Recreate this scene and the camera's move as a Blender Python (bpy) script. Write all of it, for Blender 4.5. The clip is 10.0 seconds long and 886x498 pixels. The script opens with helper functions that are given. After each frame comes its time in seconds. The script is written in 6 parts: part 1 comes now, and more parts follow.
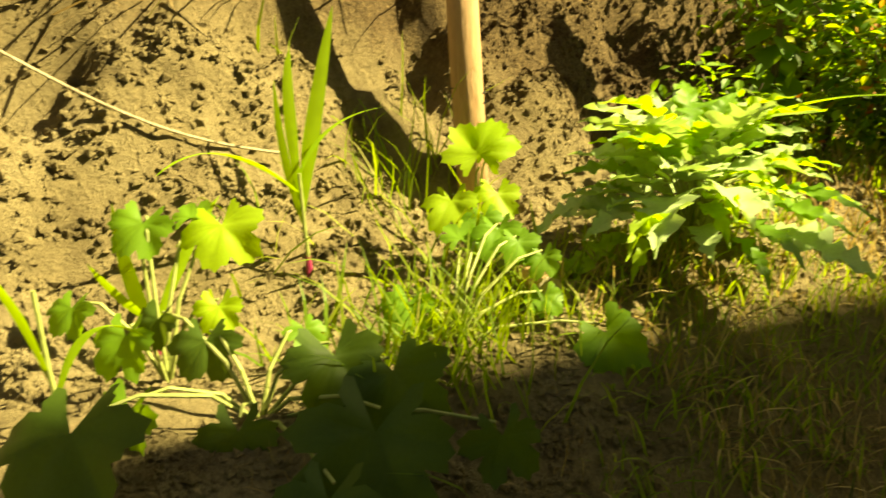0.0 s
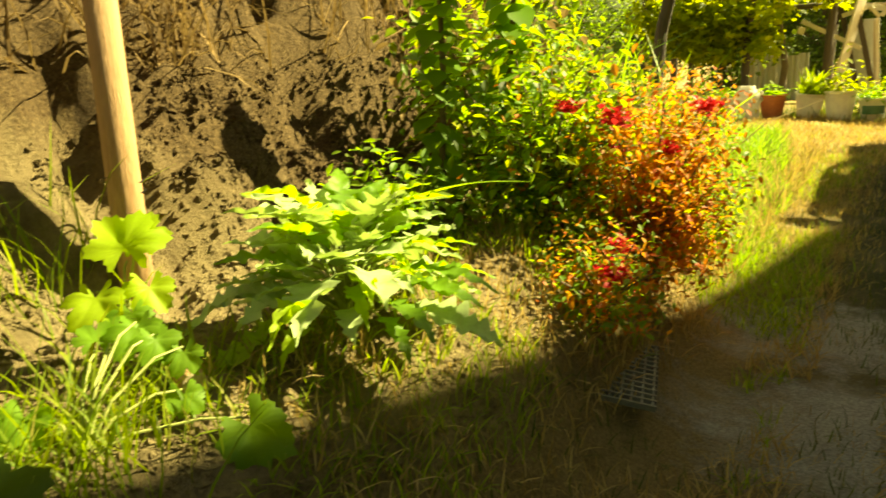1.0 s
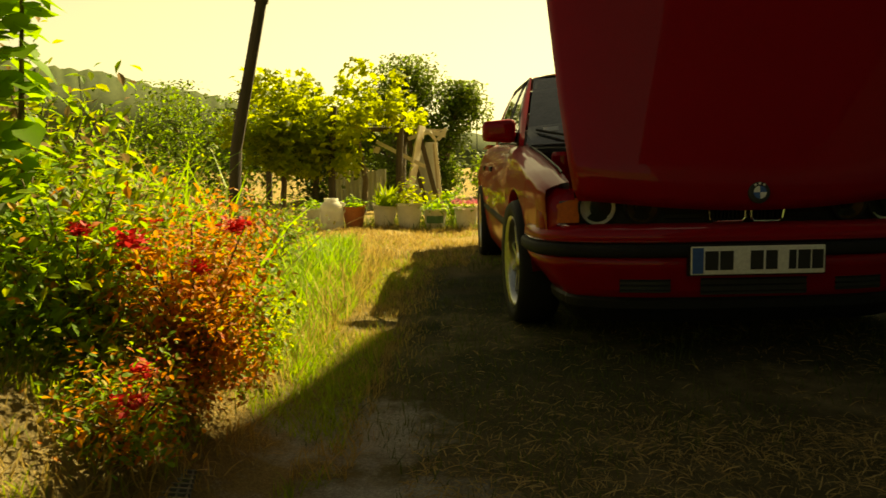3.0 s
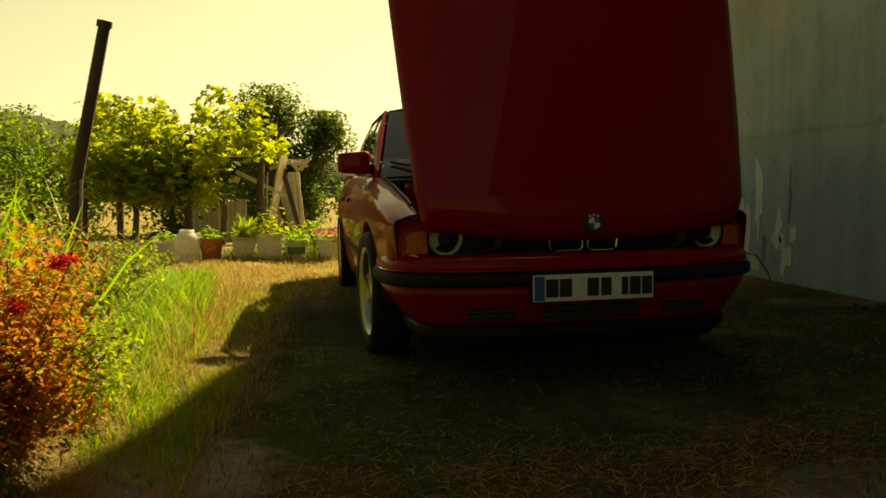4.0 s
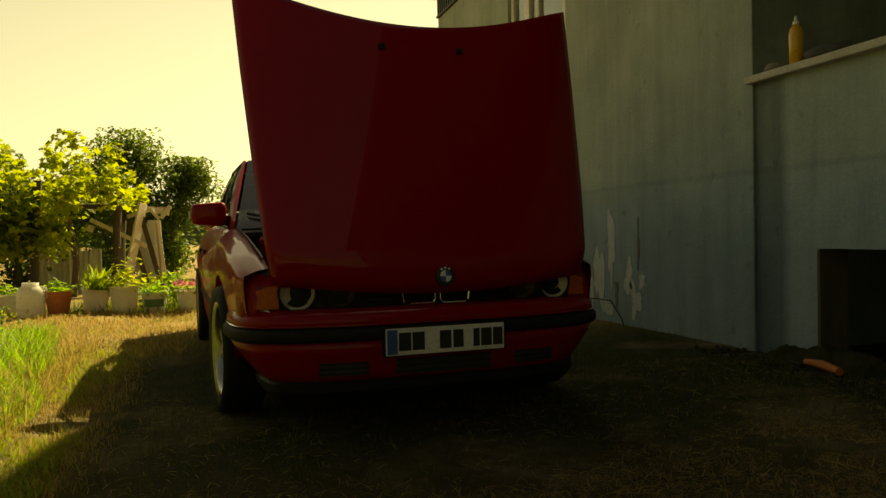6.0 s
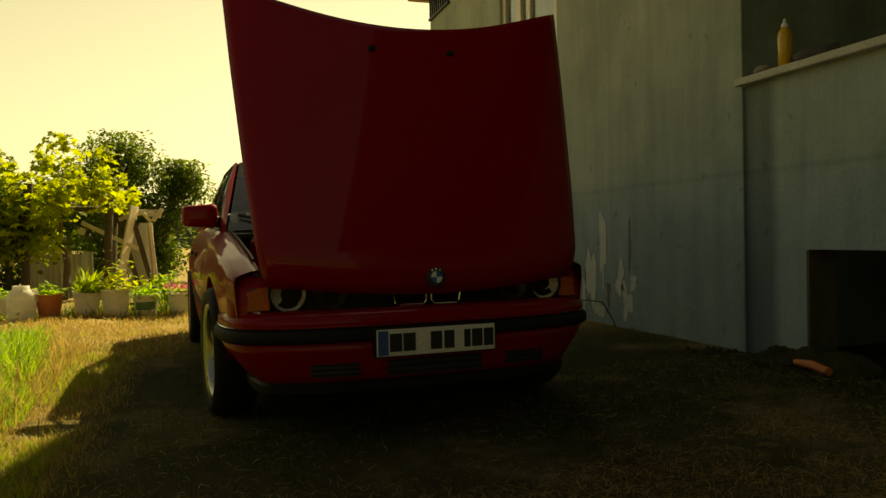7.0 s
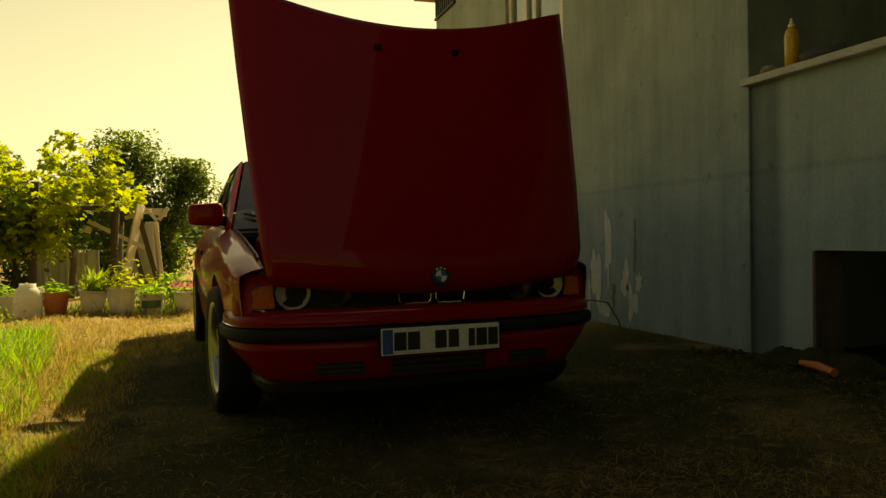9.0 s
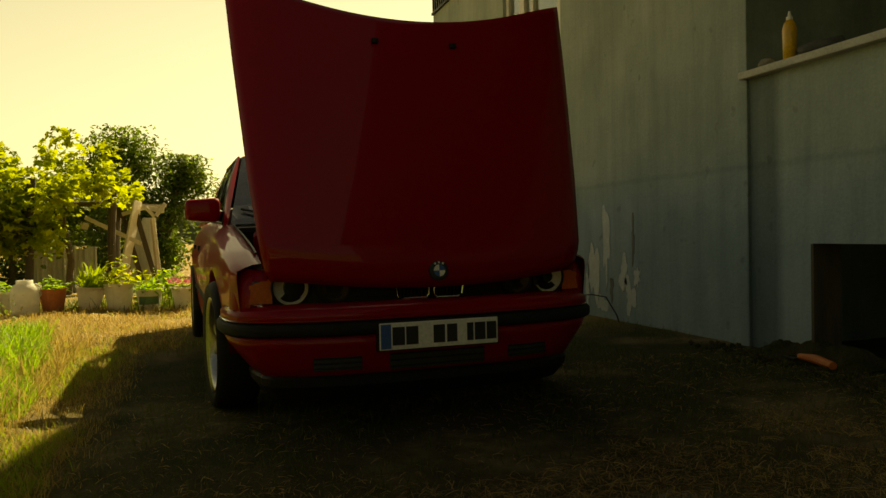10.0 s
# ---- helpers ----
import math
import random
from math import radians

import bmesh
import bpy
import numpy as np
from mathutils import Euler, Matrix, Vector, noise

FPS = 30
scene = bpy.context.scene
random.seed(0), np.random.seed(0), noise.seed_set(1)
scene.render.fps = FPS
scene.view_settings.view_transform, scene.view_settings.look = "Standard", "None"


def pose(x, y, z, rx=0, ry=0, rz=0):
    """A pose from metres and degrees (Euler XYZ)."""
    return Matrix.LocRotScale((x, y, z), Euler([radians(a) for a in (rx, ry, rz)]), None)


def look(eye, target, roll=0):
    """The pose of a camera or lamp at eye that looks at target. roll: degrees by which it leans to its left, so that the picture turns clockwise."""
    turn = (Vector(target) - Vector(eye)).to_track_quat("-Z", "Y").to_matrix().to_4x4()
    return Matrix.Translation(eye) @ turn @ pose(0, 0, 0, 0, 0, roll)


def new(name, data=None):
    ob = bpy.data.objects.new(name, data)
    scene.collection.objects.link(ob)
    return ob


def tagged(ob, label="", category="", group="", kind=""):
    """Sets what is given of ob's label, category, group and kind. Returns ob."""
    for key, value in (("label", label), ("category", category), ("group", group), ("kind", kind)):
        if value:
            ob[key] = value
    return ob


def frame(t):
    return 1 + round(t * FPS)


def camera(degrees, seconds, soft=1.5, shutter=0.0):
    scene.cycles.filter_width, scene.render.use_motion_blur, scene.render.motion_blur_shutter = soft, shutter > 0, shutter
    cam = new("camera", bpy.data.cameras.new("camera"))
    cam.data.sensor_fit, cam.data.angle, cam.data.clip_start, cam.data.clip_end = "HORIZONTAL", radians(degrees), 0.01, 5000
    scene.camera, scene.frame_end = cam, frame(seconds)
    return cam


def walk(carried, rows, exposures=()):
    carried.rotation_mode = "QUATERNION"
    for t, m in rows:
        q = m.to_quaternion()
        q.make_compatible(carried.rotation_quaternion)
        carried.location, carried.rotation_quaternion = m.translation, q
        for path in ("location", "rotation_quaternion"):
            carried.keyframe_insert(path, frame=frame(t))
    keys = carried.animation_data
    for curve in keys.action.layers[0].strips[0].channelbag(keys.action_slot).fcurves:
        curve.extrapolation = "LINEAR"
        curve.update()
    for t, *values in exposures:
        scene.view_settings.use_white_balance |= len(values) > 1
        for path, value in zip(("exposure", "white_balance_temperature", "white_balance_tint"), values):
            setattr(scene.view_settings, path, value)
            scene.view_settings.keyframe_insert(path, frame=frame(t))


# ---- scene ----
# ---- camera ----
cam = camera(60.4, 10.0, soft=1.5, shutter=0.2)
PATH = [
    (0, (-1.444, -3.185, 0.772), (-2.912, -1.97, 0.166), -4.4),
    (0.5, (-1.393, -3.126, 0.776), (-2.649, -1.664, 0.243), -3.5),
    (1, (-1.324, -3.088, 0.793), (-2.326, -1.422, 0.323), -2.7),
    (1.5, (-1.276, -3.05, 0.8), (-1.992, -1.228, 0.393), -2.1),
    (2, (-1.229, -3.042, 0.804), (-1.693, -1.126, 0.468), -1.3),
    (2.5, (-1.175, -3.044, 0.811), (-1.433, -1.08, 0.534), -1.3),
    (3, (-1.12, -3.046, 0.818), (-1.194, -1.06, 0.591), -1.1),
    (4.5, (-1.01, -3.081, 0.839), (-0.595, -1.128, 0.713), -0.9),
    (5, (-0.977, -3.076, 0.856), (-0.455, -1.148, 0.763), -0.8),
    (5.5, (-0.96, -3.051, 0.86), (-0.394, -1.134, 0.797), -0.9),
    (6, (-0.947, -3.093, 0.857), (-0.358, -1.182, 0.816), -1.1),
    (7.5, (-0.938, -3.105, 0.846), (-0.331, -1.199, 0.813), -1.2),
    (8, (-0.935, -3.099, 0.843), (-0.336, -1.19, 0.811), -1.3),
    (8.5, (-0.935, -3.058, 0.847), (-0.34, -1.149, 0.813), -1.1),
    (9, (-0.938, -3.106, 0.846), (-0.345, -1.196, 0.812), -1.0),
    (9.5, (-0.936, -3.098, 0.846), (-0.342, -1.188, 0.806), -1.1),
    (10, (-0.936, -3.096, 0.841), (-0.338, -1.188, 0.795), -1.2),
]
EXPOSURES = [(0, 1.98, 9900, -5), (1.0, 1.98, 9900, -6), (1.5, 1.9, 10200, -6), (2.0, 1.74, 11400, -4), (3.0, 1.1, 11000, 1), (4.0, 0.80, 10300, 2), (5.0, 0.70, 10200, 2), (10, 0.70, 10200, 3)]
walk(cam, [(t, look(eye, target, roll)) for t, eye, target, roll in PATH], EXPOSURES)

# ---- light ----
SUN = Vector((0.461, 0.605, 0.649)).normalized()
world = bpy.data.worlds.new("sky")
scene.world = world
world.use_nodes = True
wt = world.node_tree
sky = wt.nodes.new("ShaderNodeTexSky")
sky.sky_type = "NISHITA"
sky.sun_disc = False
sky.sun_elevation = math.asin(SUN.z)
sky.sun_rotation = math.atan2(SUN.x, SUN.y)
sky.dust_density = 1.2


def sky_math(how, a, b=0.0):
    n = wt.nodes.new("ShaderNodeMath")
    n.operation = how
    for sock, v in zip(n.inputs, (a, b)):
        if hasattr(v, "is_output"):
            wt.links.new(v, sock)
        else:
            sock.default_value = v
    return n.outputs[0]


# summer haze: brightest towards the sun and low over the horizon
here = wt.nodes.new("ShaderNodeTexCoord").outputs["Generated"]
dot = wt.nodes.new("ShaderNodeVectorMath")
dot.operation = "DOT_PRODUCT"
dot.inputs[1].default_value = SUN
wt.links.new(here, dot.inputs[0])
up = wt.nodes.new("ShaderNodeSeparateXYZ")
wt.links.new(here, up.inputs[0])
lobe = sky_math("POWER", sky_math("ADD", sky_math("MULTIPLY", dot.outputs["Value"], 0.5), 0.5), 2.0)
low = sky_math("POWER", sky_math("SUBTRACT", 1.0, sky_math("MULTIPLY", sky_math("ABSOLUTE", up.outputs[2]), 0.88)), 2.0)
haze = wt.nodes.new("ShaderNodeBackground")
haze.inputs[0].default_value = (1.0, 0.95, 0.56, 1)
wt.links.new(sky_math("MULTIPLY", sky_math("MULTIPLY", lobe, low), 1.05), haze.inputs[1])
wt.links.new(sky.outputs[0], wt.nodes["Background"].inputs[0])
wt.nodes["Background"].inputs[1].default_value = 0.021
both = wt.nodes.new("ShaderNodeAddShader")
wt.links.new(wt.nodes["Background"].outputs[0], both.inputs[0])
wt.links.new(haze.outputs[0], both.inputs[1])
wt.links.new(both.outputs[0], wt.nodes["World Output"].inputs[0])
sun = new("sun", bpy.data.lights.new("sun", "SUN"))
sun.data.energy, sun.data.angle, sun.data.color = 5.5, radians(0.6), (1.0, 0.92, 0.62)
sun.matrix_world = look(SUN * 60, (0, 0, 0))

# ---- materials ----


def shader(name):
    m = bpy.data.materials.new(name)
    m.use_nodes = True
    nt = m.node_tree
    return m, nt, nt.nodes["Principled BSDF"], nt.nodes["Material Output"]


def tex_noise(nt, scale, detail=4.0, rough=0.6, stretch=None):
    co = nt.nodes.new("ShaderNodeTexCoord")
    n = nt.nodes.new("ShaderNodeTexNoise")
    n.inputs["Scale"].default_value, n.inputs["Detail"].default_value, n.inputs["Roughness"].default_value = scale, detail, rough
    if stretch:
        mp = nt.nodes.new("ShaderNodeMapping")
        mp.inputs["Scale"].default_value = stretch
        nt.links.new(co.outputs["Object"], mp.inputs[0])
        nt.links.new(mp.outputs[0], n.inputs["Vector"])
    else:
        nt.links.new(co.outputs["Object"], n.inputs["Vector"])
    return n.outputs["Fac"]


def ramp(nt, fac, stops):
    r = nt.nodes.new("ShaderNodeValToRGB")
    while len(r.color_ramp.elements) < len(stops):
        r.color_ramp.elements.new(0.5)
    for e, (p, c) in zip(r.color_ramp.elements, stops):
        e.position, e.color = p, (*c, 1) if len(c) == 3 else c
    nt.links.new(fac, r.inputs[0])
    return r.outputs[0]


def mixed(nt, fac, a, b, how="MIX"):
    m = nt.nodes.new("ShaderNodeMix")
    m.data_type, m.blend_type = "RGBA", how
    for sock, v in ((m.inputs[0], fac), (m.inputs[6], a), (m.inputs[7], b)):
        if hasattr(v, "is_output"):
            nt.links.new(v, sock)
        else:
            sock.default_value = v if isinstance(v, float) else (*v, 1)
    return m.outputs[2]


def bumped(nt, bsdf, height, strength, dist=0.01):
    b = nt.nodes.new("ShaderNodeBump")
    b.inputs["Strength"].default_value, b.inputs["Distance"].default_value = strength, dist
    nt.links.new(height, b.inputs["Height"])
    nt.links.new(b.outputs[0], bsdf.inputs["Normal"])


def plain(name, a, b, rough=0.6, metal=0.0, scale=8.0, bump=0.2, fine=60.0, stretch=None, coat=0.0, pieces=0.0, spec=0.5):
    """A surface with a coarse and a fine variation between colours a and b."""
    m, nt, bs, _ = shader(name)
    coarse = tex_noise(nt, scale, stretch=stretch)
    small = tex_noise(nt, fine, 3, 0.7, stretch)
    col = ramp(nt, coarse, [(0.3, a), (0.7, b)])
    col = mixed(nt, 0.35, col, ramp(nt, small, [(0.3, tuple(v * 0.6 for v in a)), (0.7, tuple(min(1, v * 1.25) for v in b))]))
    if pieces:
        oi = nt.nodes.new("ShaderNodeObjectInfo")
        hv = nt.nodes.new("ShaderNodeMapRange")
        hv.inputs[3].default_value, hv.inputs[4].default_value = 1 - pieces, 1 + pieces
        nt.links.new(oi.outputs["Random"], hv.inputs[0])
        h = nt.nodes.new("ShaderNodeHueSaturation")
        nt.links.new(hv.outputs[0], h.inputs["Value"])
        nt.links.new(col, h.inputs["Color"])
        col = h.outputs[0]
    nt.links.new(col, bs.inputs["Base Color"])
    bs.inputs["Roughness"].default_value, bs.inputs["Metallic"].default_value = rough, metal
    bs.inputs["Coat Weight"].default_value = coat
    bs.inputs["Coat Roughness"].default_value = 0.05
    bs.inputs["Specular IOR Level"].default_value = spec
    if bump:
        bumped(nt, bs, small, bump)
    return m


def leafy(name, stops, through_col, share=0.45, rough=0.5, fine=40.0):
    """Leaf or blade: diffuse with light let through; each island takes its own tone."""
    m, nt, bs, out = shader(name)
    geo = nt.nodes.new("ShaderNodeNewGeometry")
    col = ramp(nt, geo.outputs["Random Per Island"], stops)
    n = tex_noise(nt, fine, 3, 0.6)
    col = mixed(nt, 0.5, col, mixed(nt, n, tuple(0.45 for _ in range(3)), tuple(1.5 for _ in range(3))), "MULTIPLY")
    nt.links.new(col, bs.inputs["Base Color"])
    bs.inputs["Roughness"].default_value = rough
    bs.inputs["Specular IOR Level"].default_value = 0.22
    tr = nt.nodes.new("ShaderNodeBsdfTranslucent")
    nt.links.new(mixed(nt, 0.75, col, through_col), tr.inputs[0])
    ms = nt.nodes.new("ShaderNodeMixShader")
    ms.inputs[0].default_value = share
    nt.links.new(bs.outputs[0], ms.inputs[1])
    nt.links.new(tr.outputs[0], ms.inputs[2])
    nt.links.new(ms.outputs[0], out.inputs["Surface"])
    return m


def ground_material():
    m, nt, bs, _ = shader("dry_earth")
    big, mid, small = tex_noise(nt, 0.9, 5), tex_noise(nt, 7, 6, 0.7), tex_noise(nt, 130, 5, 0.8)
    soil = ramp(nt, mid, [(0.25, (0.13, 0.095, 0.05)), (0.5, (0.32, 0.25, 0.135)), (0.8, (0.46, 0.37, 0.215))])
    # turf colour lowered so that part of the house shade lies in it
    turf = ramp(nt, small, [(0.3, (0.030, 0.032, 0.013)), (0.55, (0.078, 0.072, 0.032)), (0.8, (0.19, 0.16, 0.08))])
    pos = nt.nodes.new("ShaderNodeSeparateXYZ")
    co = nt.nodes.new("ShaderNodeTexCoord")
    nt.links.new(co.outputs["Object"], pos.inputs[0])
    # turf where the ground is level, bare earth up the bank
    mr = nt.nodes.new("ShaderNodeMapRange")
    mr.inputs[1].default_value, mr.inputs[2].default_value = 0.3, 0.12
    nt.links.new(pos.outputs[2], mr.inputs[0])
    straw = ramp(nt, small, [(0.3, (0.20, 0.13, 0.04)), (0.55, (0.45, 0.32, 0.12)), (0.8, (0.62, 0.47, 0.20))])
    gravel = ramp(nt, small, [(0.3, (0.26, 0.255, 0.24)), (0.7, (0.60, 0.59, 0.56))])

    def reach(a, b, k):
        r = nt.nodes.new("ShaderNodeMapRange")
        r.inputs[1].default_value, r.inputs[2].default_value = a, b
        nt.links.new(pos.outputs[k], r.inputs[0])
        return r.outputs[0]

    def around(centre, radius):
        d = nt.nodes.new("ShaderNodeVectorMath")
        d.operation = "DISTANCE"
        d.inputs[1].default_value = centre
        nt.links.new(co.outputs["Object"], d.inputs[0])
        w = nt.nodes.new("ShaderNodeMath")
        w.operation = "MULTIPLY_ADD"
        w.inputs[1].default_value = 0.8
        nt.links.new(mid, w.inputs[0])
        nt.links.new(d.outputs["Value"], w.inputs[2])
        r = nt.nodes.new("ShaderNodeMapRange")
        r.inputs[1].default_value, r.inputs[2].default_value = 0.4 + radius, 0.4 + radius * 0.4
        nt.links.new(w.outputs[0], r.inputs[0])
        return r.outputs[0]

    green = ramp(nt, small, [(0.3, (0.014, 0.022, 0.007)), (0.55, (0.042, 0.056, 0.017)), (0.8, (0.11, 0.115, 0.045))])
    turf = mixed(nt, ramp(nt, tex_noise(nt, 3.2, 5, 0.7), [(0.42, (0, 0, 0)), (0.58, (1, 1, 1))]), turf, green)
    # sunny far end and left strip: sunlight put into a brighter straw colour
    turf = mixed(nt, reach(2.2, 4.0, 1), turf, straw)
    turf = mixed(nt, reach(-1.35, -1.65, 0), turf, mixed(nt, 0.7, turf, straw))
    turf = mixed(nt, reach(0.3, -1.4, 1), turf, mixed(nt, 0.4, turf, soil))
    for centre, radius in (((-1.34, -1.42, 0), 0.40), ((-1.47, -0.79, 0), 0.34), ((-1.0, -2.1, 0), 0.5), ((0.3, -1.4, 0), 0.4)):
        turf = mixed(nt, around(centre, radius), turf, gravel)
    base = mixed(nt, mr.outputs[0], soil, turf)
    # dead roots and thatch over the upper bank
    thatch = ramp(nt, small, [(0.3, (0.065, 0.043, 0.022)), (0.55, (0.165, 0.112, 0.057)), (0.8, (0.33, 0.235, 0.12))])
    up = nt.nodes.new("ShaderNodeMath")
    up.operation = "MULTIPLY_ADD"
    up.inputs[1].default_value = 0.5
    nt.links.new(mid, up.inputs[0])
    nt.links.new(pos.outputs[2], up.inputs[2])
    lower = nt.nodes.new("ShaderNodeMath")
    lower.operation = "MULTIPLY_ADD"
    lower.inputs[1].default_value = 0.42
    nt.links.new(reach(-2.6, -1.7, 1), lower.inputs[0])
    nt.links.new(up.outputs[0], lower.inputs[2])
    tr = nt.nodes.new("ShaderNodeMapRange")
    tr.inputs[1].default_value, tr.inputs[2].default_value = 1.0, 1.2
    nt.links.new(lower.outputs[0], tr.inputs[0])
    base = mixed(nt, tr.outputs[0], base, thatch)
    base = mixed(nt, ramp(nt, big, [(0.52, (0, 0, 0)), (0.68, (0.7, 0.7, 0.7))]), base, soil)
    base = mixed(nt, 0.4, base, ramp(nt, small, [(0.35, (0.35, 0.35, 0.35)), (0.7, (1.0, 1.0, 1.0))]), "MULTIPLY")
    nt.links.new(base, bs.inputs["Base Color"])
    bs.inputs["Roughness"].default_value = 0.95
    bs.inputs["Specular IOR Level"].default_value = 0.15
    h = nt.nodes.new("ShaderNodeMath")
    h.operation = "MULTIPLY_ADD"
    h.inputs[1].default_value = 3.0
    nt.links.new(tex_noise(nt, 26, 7, 0.75), h.inputs[0])
    nt.links.new(small, h.inputs[2])
    bumped(nt, bs, h.outputs[0], 1.0, 0.009)
    return m


def plaster_material():
    """Cement render washed in pale blue-grey below and grey above, with vertical runs, a day joint, pits and a long damp run."""
    m, nt, bs, _ = shader("cement_plaster")
    co = nt.nodes.new("ShaderNodeTexCoord")
    pos = nt.nodes.new("ShaderNodeSeparateXYZ")
    nt.links.new(co.outputs["Object"], pos.inputs[0])
    big = tex_noise(nt, 1.1, 6, 0.6)
    streak = tex_noise(nt, 3.0, 5, 0.6, (1.8, 1.8, 0.22))
    fine_streak = tex_noise(nt, 16.0, 3, 0.5, (2.0, 2.0, 0.10))
    small = tex_noise(nt, 45, 4, 0.7)

    def band(value, a, b, wobble=0.12, by=None):
        w = nt.nodes.new("ShaderNodeMath")
        w.operation = "MULTIPLY_ADD"
        w.inputs[1].default_value = wobble
        nt.links.new(by or big, w.inputs[0])
        nt.links.new(value, w.inputs[2])
        r = nt.nodes.new("ShaderNodeMapRange")
        r.interpolation_type = "SMOOTHSTEP"
        r.inputs[1].default_value, r.inputs[2].default_value = a + wobble / 2, b + wobble / 2
        nt.links.new(w.outputs[0], r.inputs[0])
        return r.outputs[0]

    upper = ramp(nt, big, [(0.3, (0.30, 0.37, 0.36)), (0.7, (0.47, 0.55, 0.53))])
    lower = ramp(nt, big, [(0.3, (0.22, 0.32, 0.37)), (0.7, (0.34, 0.45, 0.51))])
    col = mixed(nt, band(pos.outputs[2], 0.85, 1.5, 0.5), lower, upper)
    col = mixed(nt, 0.34, col, ramp(nt, streak, [(0.34, (0.62, 0.65, 0.65)), (0.5, (1.0, 1.0, 1.0)), (0.68, (1.28, 1.26, 1.22))]), "MULTIPLY")
    col = mixed(nt, 0.13, col, ramp(nt, fine_streak, [(0.36, (0.68, 0.70, 0.70)), (0.6, (1.06, 1.06, 1.06))]), "MULTIPLY")
    # trowel joint between two days' work
    joint = nt.nodes.new("ShaderNodeMath")
    joint.operation = "MULTIPLY"
    nt.links.new(band(pos.outputs[2], 1.20, 1.235, 0.05), joint.inputs[0])
    nt.links.new(band(pos.outputs[2], 1.275, 1.24, 0.05), joint.inputs[1])
    col = mixed(nt, joint.outputs[0], col, mixed(nt, 1.0, col, (0.86, 0.88, 0.88), "MULTIPLY"))
    # rain run beside the joint of the two walls
    run = nt.nodes.new("ShaderNodeMath")
    run.operation = "MULTIPLY"
    nt.links.new(band(pos.outputs[1], 0.93, 1.04, 0.16, streak), run.inputs[0])
    nt.links.new(band(pos.outputs[1], 1.27, 1.24, 0.05), run.inputs[1])
    col = mixed(nt, run.outputs[0], col, mixed(nt, 1.0, col, (0.50, 0.52, 0.52), "MULTIPLY"))
    # pits and chips
    pit = ramp(nt, tex_noise(nt, 9.0, 2, 0.4), [(0.70, (1, 1, 1)), (0.76, (0.55, 0.55, 0.55))])
    col = mixed(nt, 0.5, col, pit, "MULTIPLY")
    col = mixed(nt, 0.3, col, ramp(nt, small, [(0.3, (0.55, 0.55, 0.55)), (0.7, (1.05, 1.05, 1.05))]), "MULTIPLY")
    nt.links.new(col, bs.inputs["Base Color"])
    bs.inputs["Roughness"].default_value = 0.9
    bs.inputs["Specular IOR Level"].default_value = 0.2
    hgt = nt.nodes.new("ShaderNodeMath")
    hgt.operation = "MULTIPLY_ADD"
    hgt.inputs[1].default_value = 2.0
    nt.links.new(tex_noise(nt, 7, 5, 0.6), hgt.inputs[0])
    nt.links.new(small, hgt.inputs[2])
    bumped(nt, bs, hgt.outputs[0], 0.35, 0.008)
    return m


def glass_material(name, tint, rough=0.02):
    m, nt, bs, _ = shader(name)
    bs.inputs["Base Color"].default_value = (*tint, 1)
    bs.inputs["Transmission Weight"].default_value = 1.0
    bs.inputs["Roughness"].default_value = rough
    bs.inputs["IOR"].default_value = 1.45
    return m


EARTH = ground_material()
PLASTER = plaster_material()
PAINT = plain("red_paint", (0.26, 0.003, 0.011), (0.295, 0.004, 0.014), 0.45, 0.0, 2.0, 0.0, 300, coat=0.4, spec=0.05)
PAINT.node_tree.nodes["Principled BSDF"].inputs["Coat Roughness"].default_value = 0.02
RUBBER = plain("black_rubber", (0.009, 0.009, 0.009), (0.018, 0.018, 0.018), 0.7, bump=0.15, spec=0.2)
TRIM = plain("black_trim", (0.008, 0.008, 0.008), (0.016, 0.016, 0.016), 0.5, bump=0.05, spec=0.2)
CHROME = plain("chrome", (0.6, 0.6, 0.58), (0.75, 0.75, 0.72), 0.15, 1.0, bump=0.0)
ALLOY = plain("alloy", (0.36, 0.36, 0.36), (0.5, 0.5, 0.49), 0.3, 1.0, bump=0.03)
AMBER = plain("amber_lens", (0.46, 0.075, 0.008), (0.54, 0.10, 0.010), 0.35, bump=0.02, coat=0.15, spec=0.2)
LENS = glass_material("lamp_glass", (0.97, 0.98, 0.96), 0.08)
LENS.node_tree.nodes["Principled BSDF"].inputs["IOR"].default_value = 1.12
GLASS = glass_material("tinted_glass", (0.78, 0.88, 0.85))
GLASS.node_tree.nodes["Principled BSDF"].inputs["IOR"].default_value = 1.65
REFLECTOR = plain("reflector", (0.75, 0.75, 0.70), (0.88, 0.88, 0.82), 0.5, 0.0, bump=0.0)
SMOKED = plain("smoked_reflector", (0.10, 0.075, 0.03), (0.15, 0.115, 0.05), 0.4, 0.2, bump=0.0)
SEAT = plain("seat_cloth", (0.05, 0.05, 0.055), (0.09, 0.09, 0.09), 0.9)
WHITE = plain("white_paint", (0.72, 0.72, 0.69), (0.80, 0.80, 0.77), 0.5, bump=0.05)
BLUE = plain("blue_enamel", (0.03, 0.09, 0.32), (0.04, 0.12, 0.38), 0.35, bump=0.0)
INK = plain("black_ink", (0.01, 0.01, 0.01), (0.02, 0.02, 0.02), 0.6, bump=0.0)

# ---- builders ----


def obj(name, bm, mat, smooth=False, bevel=0.0):
    me = bpy.data.meshes.new(name)
    bmesh.ops.recalc_face_normals(bm, faces=bm.faces)
    bm.to_mesh(me)
    bm.free()
    for p in me.polygons:
        p.use_smooth = smooth
    if mat:
        me.materials.append(mat)
    return new(name, me)


